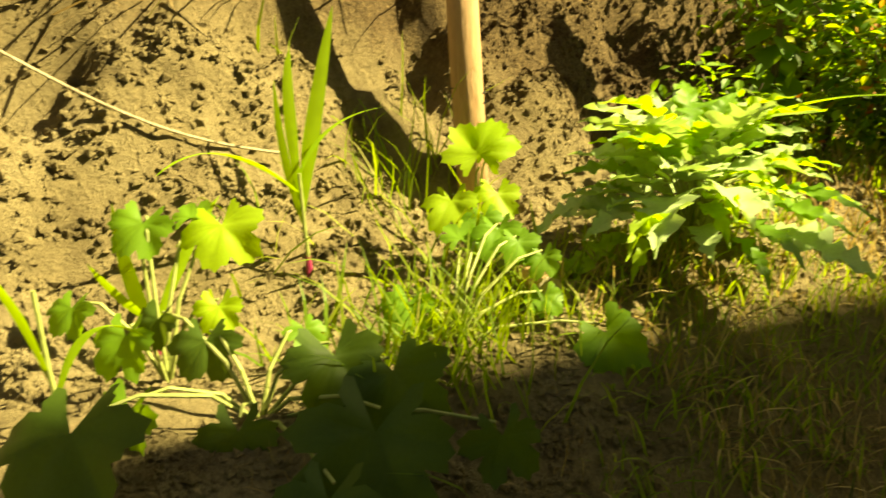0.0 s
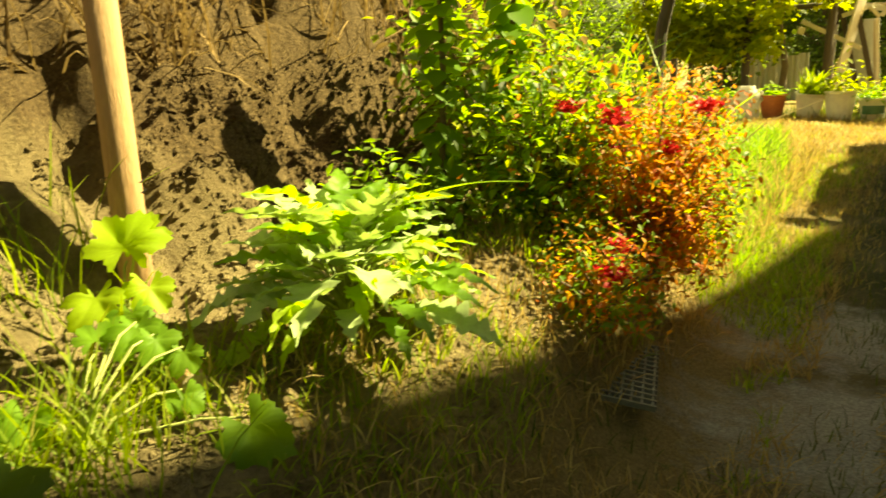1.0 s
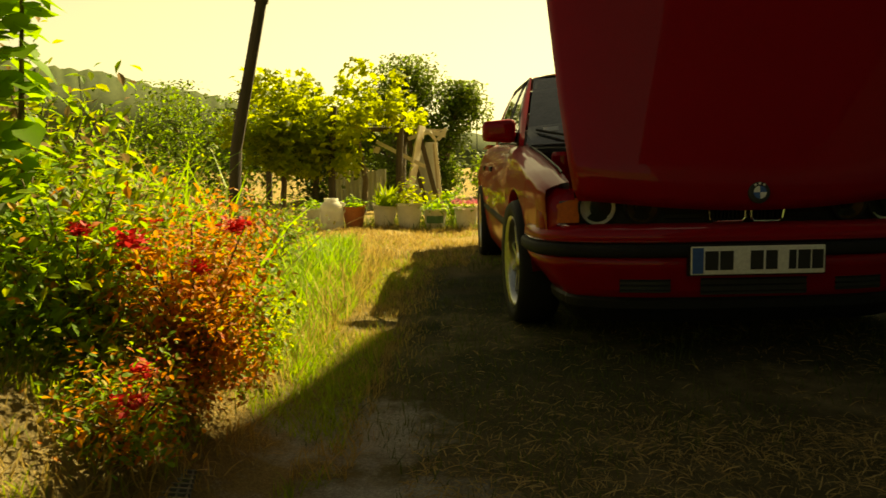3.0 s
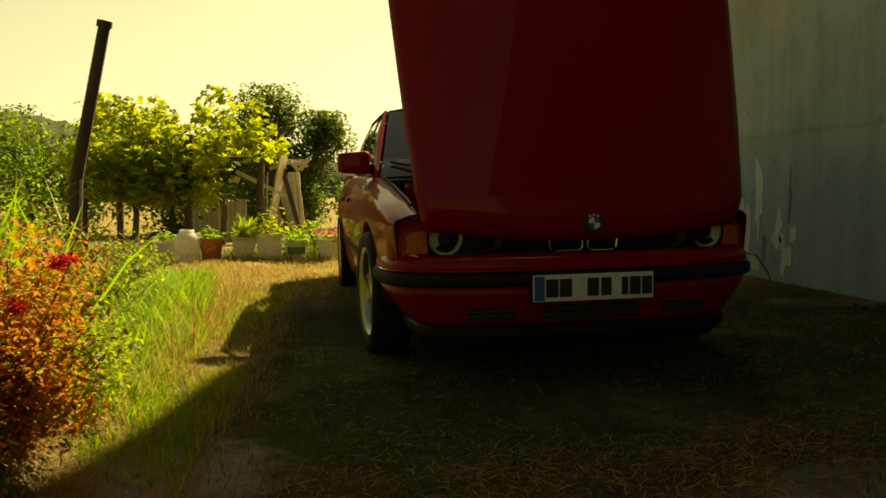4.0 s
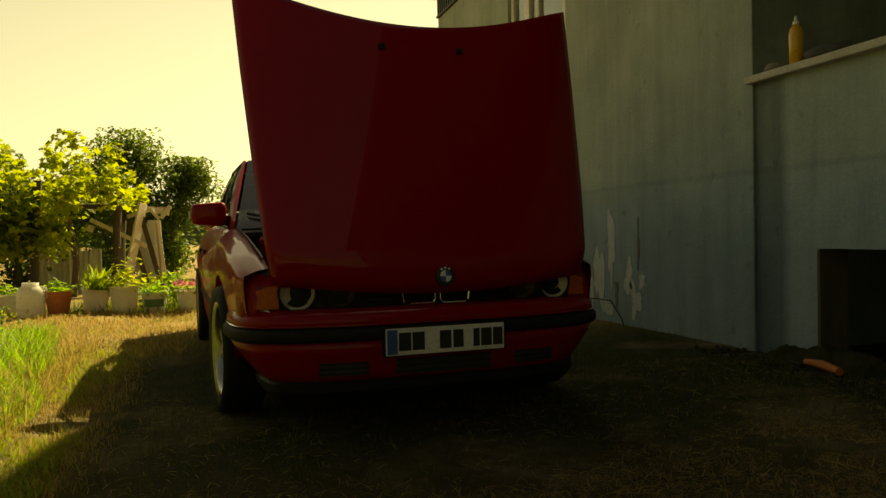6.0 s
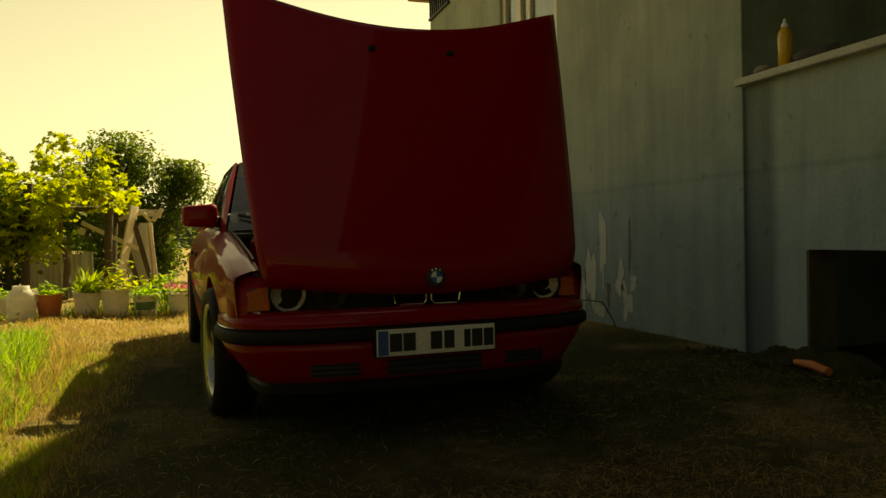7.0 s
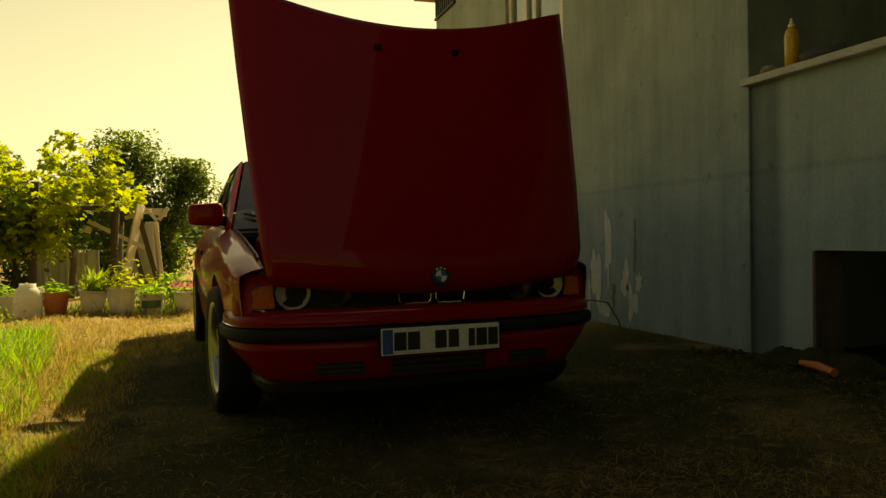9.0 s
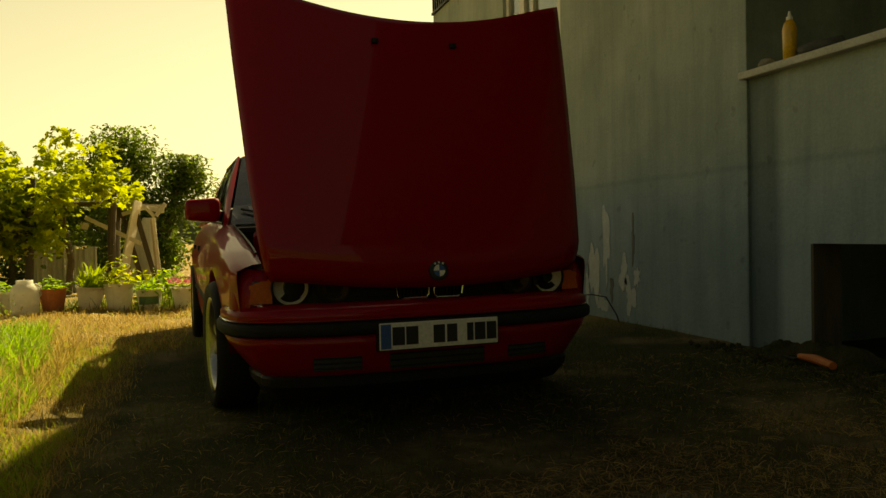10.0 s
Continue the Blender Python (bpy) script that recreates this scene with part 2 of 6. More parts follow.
def part(name, bm, mat, parent=None, label="", smooth=False):
    ob = obj(name, bm, mat, smooth)
    ob.parent = parent
    if label:
        tagged(ob, label)
    return ob


def thing(name, at, label, category, group="", kind=""):
    return tagged(put(new(name), at), label, category, group, kind)


def put(ob, at):
    ob.matrix_basis = at if isinstance(at, Matrix) else Matrix.Translation(at)
    return ob


def data_mesh(name, verts, faces, mat, smooth=False):
    me = bpy.data.meshes.new(name)
    me.from_pydata([tuple(v) for v in verts], [], [tuple(f) for f in faces])
    if smooth:
        me.polygons.foreach_set("use_smooth", [True] * len(me.polygons))
    me.materials.append(mat)
    return me


def box(bm, x0, x1, y0, y1, z0, z1, bevel=0.0, turn=None):
    m = Matrix.LocRotScale(((x0 + x1) / 2, (y0 + y1) / 2, (z0 + z1) / 2), None, (x1 - x0, y1 - y0, z1 - z0))
    r = bmesh.ops.create_cube(bm, size=1, matrix=(turn or Matrix()) @ m)
    if bevel:
        edges = list({e for v in r["verts"] for e in v.link_edges})
        bmesh.ops.bevel(bm, geom=edges, offset=bevel, segments=2, affect="EDGES", profile=0.6)
    return bm


def sheet(bm, fn, nu, nv):
    """A grid of quads over fn(u, v), u and v from 0 to 1."""
    g = [[bm.verts.new(fn(i / nu, j / nv)) for j in range(nv + 1)] for i in range(nu + 1)]
    for i in range(nu):
        for j in range(nv):
            bm.faces.new((g[i][j], g[i + 1][j], g[i + 1][j + 1], g[i][j + 1]))
    return bm


def lathe(bm, profile, n=24, m=None, caps=True):
    """Turns (radius, height) pairs round the z axis."""
    m = m or Matrix()
    rings = []
    for r, z in profile:
        rings.append([bm.verts.new(m @ Vector((r * math.cos(2 * math.pi * k / n), r * math.sin(2 * math.pi * k / n), z))) for k in range(n)])
    for a, b in zip(rings, rings[1:]):
        for k in range(n):
            bm.faces.new((a[k], a[(k + 1) % n], b[(k + 1) % n], b[k]))
    for ring in (rings[0], rings[-1]) if caps else ():
        bm.faces.new(ring)
    return bm


def tube(bm, pts, radii, n=8):
    pts = [Vector(p) for p in pts]
    if not isinstance(radii, (list, tuple)):
        radii = [radii] * len(pts)
    rings = []
    for k, p in enumerate(pts):
        d = (pts[min(k + 1, len(pts) - 1)] - pts[max(k - 1, 0)]).normalized()
        a = d.orthogonal().normalized() if k == 0 else (rings[-1][0].co - pts[k - 1])
        a = (a - d * a.dot(d)).normalized()
        b = d.cross(a)
        rings.append([bm.verts.new(p + radii[k] * (math.cos(2 * math.pi * j / n) * a + math.sin(2 * math.pi * j / n) * b)) for j in range(n)])
    for a, b in zip(rings, rings[1:]):
        for j in range(n):
            bm.faces.new((a[j], a[(j + 1) % n], b[(j + 1) % n], b[j]))
    bm.faces.new(rings[0])
    bm.faces.new(rings[-1])
    return bm


def lerp(x, xs, ys):
    return float(np.interp(x, xs, ys))


RNG = np.random.default_rng(7)
LATTICE = RNG.random((256, 256))


def vnoise(x, y):
    """Smooth value noise, 0 to 1, over arrays."""
    xi, yi = np.floor(x).astype(int), np.floor(y).astype(int)
    fx, fy = x - xi, y - yi
    fx, fy = fx * fx * (3 - 2 * fx), fy * fy * (3 - 2 * fy)
    a, b = LATTICE[xi % 256, yi % 256], LATTICE[(xi + 1) % 256, yi % 256]
    c, d = LATTICE[xi % 256, (yi + 1) % 256], LATTICE[(xi + 1) % 256, (yi + 1) % 256]
    return (a * (1 - fx) + b * fx) * (1 - fy) + (c * (1 - fx) + d * fx) * fy


def sstep(a, b, x):
    t = np.clip((x - a) / (b - a), 0, 1)
    return t * t * (3 - 2 * t)


def height(x, y):
    """The ground: level yard, a raised bed along its edge, a steep earth bank behind it, level land far off."""
    x, y = np.asarray(x, float), np.asarray(y, float)
    along = 1 - sstep(0.2, 3.0, y)
    bed = 0.36 * sstep(-1.6, -2.15, x) * (0.15 + 0.85 * (1 - sstep(-1.6, 0.3, y)))
    foot = -2.36 - 0.32 * np.clip(y + 0.1, 0, 8) + 0.10 * (vnoise(y * 1.7 + 3, y * 0 + 9) - 0.5)
    rise = sstep(0, 0.85, foot - x)
    top = 0.85 * along + 0.25
    near = sstep(-14, -8, y) * (1 - sstep(5, 16, y)) * sstep(-16, -7, x)
    shelf = 0.17
    tier = (rise * top + 0.10 * vnoise(x * 2 + 3, y * 1.4)) / shelf
    step = shelf * (np.floor(tier) + sstep(0.45, 1.0, tier - np.floor(tier)))
    bank = (0.45 * rise * top + 0.55 * np.clip(step - 0.05, 0, None) * sstep(0.0, 0.12, rise)) * near
    ledges = np.abs(vnoise(x * 3.1 + 7, y * 2.6) - 0.5) * 0.8 - 0.16
    lumps = 0.30 * (1 - np.abs(2 * vnoise(x * 5.5, y * 5.5 + 5) - 1)) - 0.18
    rough = ledges + lumps + (vnoise(x * 13, y * 13) - 0.5) * 0.20 + (vnoise(x * 24, y * 24) - 0.5) * 0.12 + (vnoise(x * 41, y * 41) - 0.5) * 0.07
    wild = sstep(-1.7, -2.4, x) * near
    yard = (vnoise(x * 1.3, y * 1.3) - 0.5) * 0.04 + (vnoise(x * 8, y * 8) - 0.5) * 0.012
    return bed * near + bank + rough * wild * (0.12 * (1 - sstep(-1.2, -0.2, y)) + 0.34 * sstep(0.0, 0.10, rise) + 0.22 * sstep(0.1, 0.6, rise)) + yard * (1 - sstep(20, 40, np.hypot(x, y)))


def ground_z(x, y):
    return float(height(x, y))


# ---- ground ----
def steps(parts):
    out = []
    for a, b, d in parts:
        out += list(np.arange(a, b, d))
    return np.array(out + [parts[-1][1]])


gx = steps([(-600, -60, 90), (-60, -8.1, 6), (-8.1, -4, 0.5), (-4, -1.3, 0.028), (-1.3, 4, 0.12), (4, 30, 2), (30, 600, 95)])
gy = steps([(-600, -60, 90), (-60, -10, 5), (-10, -4.2, 0.4), (-4.2, 1.5, 0.028), (1.5, 9, 0.12), (9, 40, 2), (40, 600, 80)])
X, Y = np.meshgrid(gx, gy, indexing="ij")
Z = height(X, Y)
nx, ny = X.shape
idx = np.arange(nx * ny).reshape(nx, ny)
quads = np.stack([idx[:-1, :-1], idx[1:, :-1], idx[1:, 1:], idx[:-1, 1:]], -1).reshape(-1, 4)
ground = new("ground", data_mesh("ground", np.stack([X, Y, Z], -1).reshape(-1, 3).tolist(), quads.tolist(), EARTH, True))
tagged(ground, "dry trodden earth yard with a crumbling brown bank", "ground", kind="structure")

# ---- house ----
WX, CORNER, END = 2.62, 1.25, 8.5
EAVE = 4.68


def wall(name, bm, label):
    return tagged(obj(name, bm, PLASTER), label, "wall", kind="structure")


bm = bmesh.new()
box(bm, WX, WX + 0.25, CORNER, 4.05, -0.3, EAVE)
box(bm, WX, WX + 0.25, 4.05, 5.6, -0.3, 2.0)
box(bm, WX, WX + 0.25, 4.05, 5.6, 3.9, EAVE)
box(bm, WX, WX + 0.25, 5.6, END, -0.3, EAVE)
wall("wall_east", bm, "grey cement-plastered house wall with streaks and flaking patches")
bm = bmesh.new()
box(bm, WX + 0.25, 11, END - 0.25, END, -0.3, EAVE)
wall("wall_north", bm, "grey cement-plastered end wall of the house")
bm = bmesh.new()
box(bm, WX + 0.02, WX + 0.22, 0.70, CORNER, -0.3, 1.83)
box(bm, WX + 0.02, WX + 0.22, -8.1, 0.70, 0.72, 1.83)
box(bm, WX + 0.02, WX + 0.22, -8.1, -0.6, -0.3, 0.72)
wall("wall_parapet", bm, "low grey plastered porch wall with an opening at its foot")
# unseen wall added behind the camera to keep sky light off car and yard
bm = bmesh.new()
box(bm, 1.2, 12, -8.4, -8.1, -0.3, EAVE)
wall("wall_sky_block", bm, "unseen grey plastered wall added to block sky light from the south")
bm = bmesh.new()
box(bm, WX + 2.6, WX + 2.8, -8.1, CORNER + 0.25, -0.3, EAVE)
wall("wall_porch", bm, "shaded plastered wall at the back of the porch")
bm = bmesh.new()
box(bm, WX + 0.25, WX + 2.6, CORNER, CORNER + 0.25, -0.3, EAVE)
wall("wall_porch_end", bm, "plastered end wall of the porch")
bm = bmesh.new()
box(bm, WX - 0.05, WX + 0.26, -8.1, CORNER + 0.03, 1.83, 1.88, 0.008)
LEDGE = plain("ledge_stone", (0.42, 0.42, 0.39), (0.58, 0.57, 0.53), 0.7, scale=5, bump=0.3)
tagged(obj("ledge", bm, LEDGE), "pale stone ledge capping the porch wall", "ledge", kind="structure")
ROOF = plain("roof_timber", (0.16, 0.09, 0.05), (0.24, 0.14, 0.075), 0.8)
# unseen roof outline, its overhang shaped to lay the shadow edge on the ground
bm = bmesh.new()
vs = [bm.verts.new(p) for p in ((WX - 1.71, -8.4, EAVE), (WX - 1.71, 0.9, EAVE), (WX - 1.42, 1.8, EAVE), (WX - 1.08, 3.2, EAVE), (WX - 0.80, 4.7, EAVE), (WX - 0.48, 6.2, EAVE), (WX - 0.03, END - 0.1, EAVE), (12, END - 0.1, EAVE), (12, -8.4, EAVE))]
f = bm.faces.new(vs)
bmesh.ops.translate(bm, verts=[v for g in [bmesh.ops.extrude_face_region(bm, geom=[f])] for v in g["geom"] if isinstance(v, bmesh.types.BMVert)], vec=(0, 0, 0.22))
tagged(obj("roof", bm, ROOF), "flat roof slab with timber edge, out of view, bent to shape the yard's shadow", "roof", kind="structure")

# ---- car ----
def half_width(y, z):
    """The body's half width at a length and height."""
    plan = lerp(y, [0.0, 0.06, 0.2, 0.5, 1.2, 3.4, 4.2, 4.6, 4.72], [0.70, 0.78, 0.825, 0.85, 0.872, 0.875, 0.86, 0.80, 0.70])
    side = lerp(z, [0.15, 0.3, 0.45, 0.58, 0.66, 0.70, 0.76, 0.86, 0.93, 1.0], [-0.075, -0.035, -0.016, -0.004, 0.003, 0.0, -0.012, -0.05, -0.10, -0.15])
    return plan + side


def shoulder(y):
    return lerp(y, [0.0, 0.1, 0.4, 0.9, 1.5, 2.4, 3.6, 4.2, 4.72], [0.66, 0.69, 0.75, 0.815, 0.875, 0.905, 0.93, 0.93, 0.90])


WHEELS = (0.83, 3.59)


def sill(y):
    low = 0.205 if y > 0.465 else 0.50
    for c in WHEELS:
        d = abs(y - c)
        if d < 0.365:
            low = max(low, 0.31 + math.sqrt(0.365**2 - d * d))
    return low


car = thing("car", pose(-0.005, 0, 0, 0, 0, 2.5), "red saloon car with its bonnet raised, parked on dry grass", "car")
ys = sorted(set([0.13 + 4.55 * k / 70 for k in range(71)] + [c + 0.365 * math.cos(a) for c in WHEELS for a in np.linspace(0.001, math.pi - 0.001, 25)]))
for s in (-1, 1):
    bm = bmesh.new()
    cols = []
    for y in ys:
        b, t = sill(y), shoulder(y)
        col = [bm.verts.new((s * (half_width(y, b) - 0.04), y, b + 0.004))]
        col += [bm.verts.new((s * half_width(y, b + (t - b) * k / 11), y, b + (t - b) * k / 11)) for k in range(12)]
        inner = 0.705 if y < 1.6 else half_width(y, t) - 0.07
        for k in (1, 2, 3):
            a = k / 3
            x = half_width(y, t) * (1 - a) + inner * a
            col.append(bm.verts.new((s * x, y, t + 0.03 * math.sin(a * math.pi / 2))))
        col.append(bm.verts.new((s * (inner - 0.004), y, t - 0.05)))
        cols.append(col)
    for a, b in zip(cols, cols[1:]):
        for k in range(len(a) - 1):
            bm.faces.new((a[k], b[k], b[k + 1], a[k + 1]))
    side = part("side_panel", bm, PAINT, car, smooth=True)
    # black waist rubbing strip, door gaps and handles
    bm = bmesh.new()
    for a, b in ((1.22, 2.0), (2.0, 2.5), (2.56, 3.2)):
        sheet(bm, lambda u, v: (s * (half_width(a + (b - a) * u, 0.44 + 0.05 * v) + 0.010 * math.sin(math.pi * min(1, v + 0.15))), a + (b - a) * u, 0.44 + 0.05 * v), 6, 5)
    part("rubbing_strip", bm, RUBBER, side)
    for yy in (1.50, 2.53, 3.22):
        bm = bmesh.new()
        sheet(bm, lambda u, v: (s * (half_width(yy, 0.22 + 0.68 * u) + 0.002), yy + 0.008 * v, 0.22 + 0.68 * u), 16, 1)
        part("door_gap", bm, TRIM, side)
    for yy in (2.34, 3.06):
        bm = bmesh.new()
        x = half_width(yy, 0.76)
        box(bm, s * x - 0.012, s * x + 0.012, yy, yy + 0.16, 0.745, 0.78, 0.006)
        part("door_handle", bm, TRIM, side)
    for c in WHEELS:
        bm = bmesh.new()
        sheet(bm, lambda u, v: (s * (half_width(c, 0.6) - 0.03 - 0.32 * v), c + 0.36 * math.cos(math.pi * u), 0.31 + 0.36 * math.sin(math.pi * u)), 16, 2)
        part("arch_liner", bm, TRIM, side)
    # chrome edge along the wing and windscreen base
    bm = bmesh.new()
    tube(bm, [(s * 0.708, y, shoulder(y) + 0.034) for y in np.linspace(0.3, 1.42, 12)], 0.005, 6)
    part("wing_seal", bm, TRIM, side)

bm = bmesh.new()
sheet(bm, lambda u, v: ((2 * v - 1) * 0.70, 0.25 + 1.2 * u, 0.50 + 0.1 * u), 4, 4)
box(bm, -0.7, 0.7, 1.38, 1.44, 0.25, 0.86)
box(bm, -0.70, 0.70, 0.20, 0.26, 0.25, 0.62)
box(bm, -0.705, 0.705, 0.6, 4.5, 0.20, 0.26)
part("engine_bay", bm, TRIM, car, "black engine bay")
bm = bmesh.new()
box(bm, -0.2, 0.25, 0.45, 1.2, 0.5, 0.76, 0.04)
part("engine", bm, ALLOY, car, "grey engine block")
bm = bmesh.new()
lathe(bm, [(0.001, 0.86), (0.05, 0.86), (0.06, 0.84), (0.06, 0.6)], 16, Matrix.Translation((-0.58, 1.05, 0)))
part("strut_tower", bm, PAINT, car)

# bonnet, hinged at its front edge and standing up
LEANING = radians(15)


def bonnet_point(u, v):
    s, w = 2 * v - 1, lerp(u, [0, 0.03, 0.08, 0.3, 0.7, 1], [0.672, 0.697, 0.712, 0.742, 0.780, 0.803])
    reach = 1.395 * u - 0.185 * u * u * (1 - s * s)
    crown = 0.05 * (1 - s * s) * (0.4 + 0.6 * math.sin(math.pi * min(1, u * 0.8 + 0.2))) - 0.045 * abs(s) ** 8
    nose = 0.05 * max(0, 1 - u / 0.09) ** 2
    yy, zz = reach * math.sin(LEANING), reach * math.cos(LEANING)
    n = Vector((0, -math.cos(LEANING), math.sin(LEANING)))
    return Vector((s * w, -0.018 + yy, 0.618 + 0.07 * s * s * (1 - u) + zz)) + n * (crown - nose)


bm = bmesh.new()
sheet(bm, bonnet_point, 36, 48)
bonnet = part("bonnet", bm, PAINT, car, "raised red bonnet", smooth=True)
sol = bonnet.modifiers.new("solid", "SOLIDIFY")
sol.thickness, sol.offset = 0.02, 1
for v in (0.385, 0.615):
    bm = bmesh.new()
    p = bonnet_point(0.885, v)
    box(bm, p.x - 0.014, p.x + 0.014, p.y - 0.042, p.y - 0.01, p.z - 0.012, p.z + 0.012, 0.005)
    part("washer_jet", bm, TRIM, bonnet)
# round enamel badge: black ring, quarters in blue and white
p = bonnet_point(0.04, 0.5)
face = Matrix.Translation(p + Vector((0, -0.026, 0.0))) @ pose(0, 0, 0, 82, 0, 0)
bm = bmesh.new()
lathe(bm, [(0.001, 0.006), (0.032, 0.007), (0.041, 0.004), (0.043, -0.006), (0.001, -0.006)], 32, face)
badge = part("badge", bm, INK, bonnet, "round badge with blue and white quarters")
for k in range(4):
    bm = bmesh.new()
    c = bm.verts.new(face @ Vector((0, 0, 0.009)))
    arc = [bm.verts.new(face @ Vector((0.025 * math.cos(a), 0.025 * math.sin(a), 0.009))) for a in np.linspace(k * math.pi / 2, (k + 1) * math.pi / 2, 8)]
    for a, b in zip(arc, arc[1:]):
        bm.faces.new((c, a, b))
    part("badge_quarter", bm, (BLUE, WHITE)[k % 2], badge)
for a in (60, 90, 120):
    bm = bmesh.new()
    m = face @ Matrix.Translation((0.034 * math.cos(radians(a)), 0.034 * math.sin(radians(a)), 0.0085)) @ pose(0, 0, 0, 0, 0, a - 90)
    box(bm, -0.004, 0.004, -0.004, 0.004, -0.001, 0.001, 0, m)
    part("badge_mark", bm, WHITE, badge)

# front: bumper swept round the nose
NOSE = [(-0.834, 0.46), (-0.836, 0.36), (-0.828, 0.25), (-0.80, 0.14), (-0.73, 0.06), (-0.58, 0.0), (-0.4, -0.03), (-0.2, -0.04), (0, -0.042)]
NOSE = NOSE + [(-x, y) for x, y in NOSE[-2::-1]]
RUN = np.r_[0, np.cumsum([math.dist(a, b) for a, b in zip(NOSE, NOSE[1:])])]


def nose(u, out=0.0):
    t = np.clip(u, 0, 1) * RUN[-1]
    x, y = (float(sum(np.interp(t + d, RUN, [p[k] for p in NOSE]) for d in (-0.05, -0.025, 0, 0.025, 0.05)) / 5) for k in (0, 1))
    x2, y2 = (float(np.interp(min(t + 0.04, RUN[-1]), RUN, [p[k] for p in NOSE]) - np.interp(max(t - 0.04, 0), RUN, [p[k] for p in NOSE])) for k in (0, 1))
    d = math.hypot(x2, y2) or 1
    return x + out * y2 / d, y - out * x2 / d


def tuck(u, z):
    """How far the lower cover draws in towards its corners."""
    return 0.065 * min(1.0, abs(2 * u - 1) / 0.75) ** 4 * float(sstep(0.43, 0.22, z))


def swept(profile, n=72):
    """profile: (out, height) pairs, swept along the nose."""
    bm = bmesh.new()
    g = [[bm.verts.new((*nose(k / n, o - tuck(k / n, z)), z)) for o, z in profile] for k in range(n + 1)]
    for a, b in zip(g, g[1:]):
        for j in range(len(profile) - 1):
            bm.faces.new((a[j], b[j], b[j + 1], a[j + 1]))
    return bm


bumper = part("bumper", swept([(-0.10, 0.555), (-0.03, 0.55), (0.0, 0.538), (0.018, 0.52), (0.02, 0.488), (0.0, 0.484), (0.0, 0.428), (0.012, 0.424), (0.0, 0.38), (-0.028, 0.30), (-0.044, 0.262), (-0.06, 0.255)]), PAINT, car, smooth=True)
part("bumper_strip", swept([(-0.01, 0.486), (0.026, 0.482), (0.036, 0.47), (0.036, 0.44), (0.026, 0.43), (-0.01, 0.427)]), RUBBER, bumper, "black rubber strip", smooth=True)
part("bumper_line", swept([(0.018, 0.494), (0.025, 0.491), (0.018, 0.487)]), CHROME, bumper, "thin bright line")
# black valance; its upper part paints the shade on the red lip
part("valance", swept([(-0.05, 0.262), (-0.036, 0.248), (-0.038, 0.216), (-0.06, 0.19), (-0.10, 0.15)]), TRIM, bumper, "black lower lip, its top standing for the red bumper in shade")
# bumper stays uncut; black sheets stand for the shade inside its openings
for u0, u1, z0, z1 in ((0.275, 0.36, 0.285, 0.345), (0.64, 0.725, 0.285, 0.345), (0.41, 0.59, 0.275, 0.352)):
    bm = bmesh.new()
    sheet(bm, lambda u, v: (*nose(u0 + (u1 - u0) * u, -0.014 - tuck(u0 + (u1 - u0) * u, 0.31)), z0 + (z1 - z0) * v), 10, 2)
    intake = part("air_intake", bm, INK, bumper, "black sheet in place of a shaded air opening")
    for k in range(3):
        z = z0 + (z1 - z0) * (k + 0.5) / 3
        bm = bmesh.new()
        tube(bm, [(*nose(u0 + (u1 - u0) * j / 8, -0.014 - tuck(u0 + (u1 - u0) * j / 8, 0.31)), z) for j in range(9)], 0.004, 5)
        part("intake_bar", bm, TRIM, intake)

# number plate with plain bars in place of its writing
plate = part("number_plate", box(bmesh.new(), -0.26, 0.26, -0.098, -0.092, 0.365, 0.475, 0.004), WHITE, car, "white number plate with a blue end")
plate.matrix_basis = pose(-0.012, 0.008, 0)
part("plate_frame", box(bmesh.new(), -0.266, 0.266, -0.0925, -0.06, 0.359, 0.481, 0.004), TRIM, plate)
part("plate_band", box(bmesh.new(), -0.255, -0.212, -0.1005, -0.0985, 0.37, 0.47), BLUE, plate)
for x, w in ((-0.18, 0.052), (-0.122, 0.052), (-0.005, 0.05), (0.052, 0.045), (0.133, 0.028), (0.178, 0.048), (0.230, 0.044)):
    part("plate_bar", box(bmesh.new(), x - w / 2, x + w / 2, -0.1005, -0.0985, 0.383, 0.457), INK, plate)

# lamp panel and lamps
LAMPLINE = [(-0.80, 0.24), (-0.74, 0.15), (-0.62, 0.105), (-0.42, 0.07), (-0.2, 0.05), (0, 0.045)]


def lamp_y(x):
    return lerp(-abs(x), [p[0] for p in LAMPLINE], [p[1] for p in LAMPLINE])


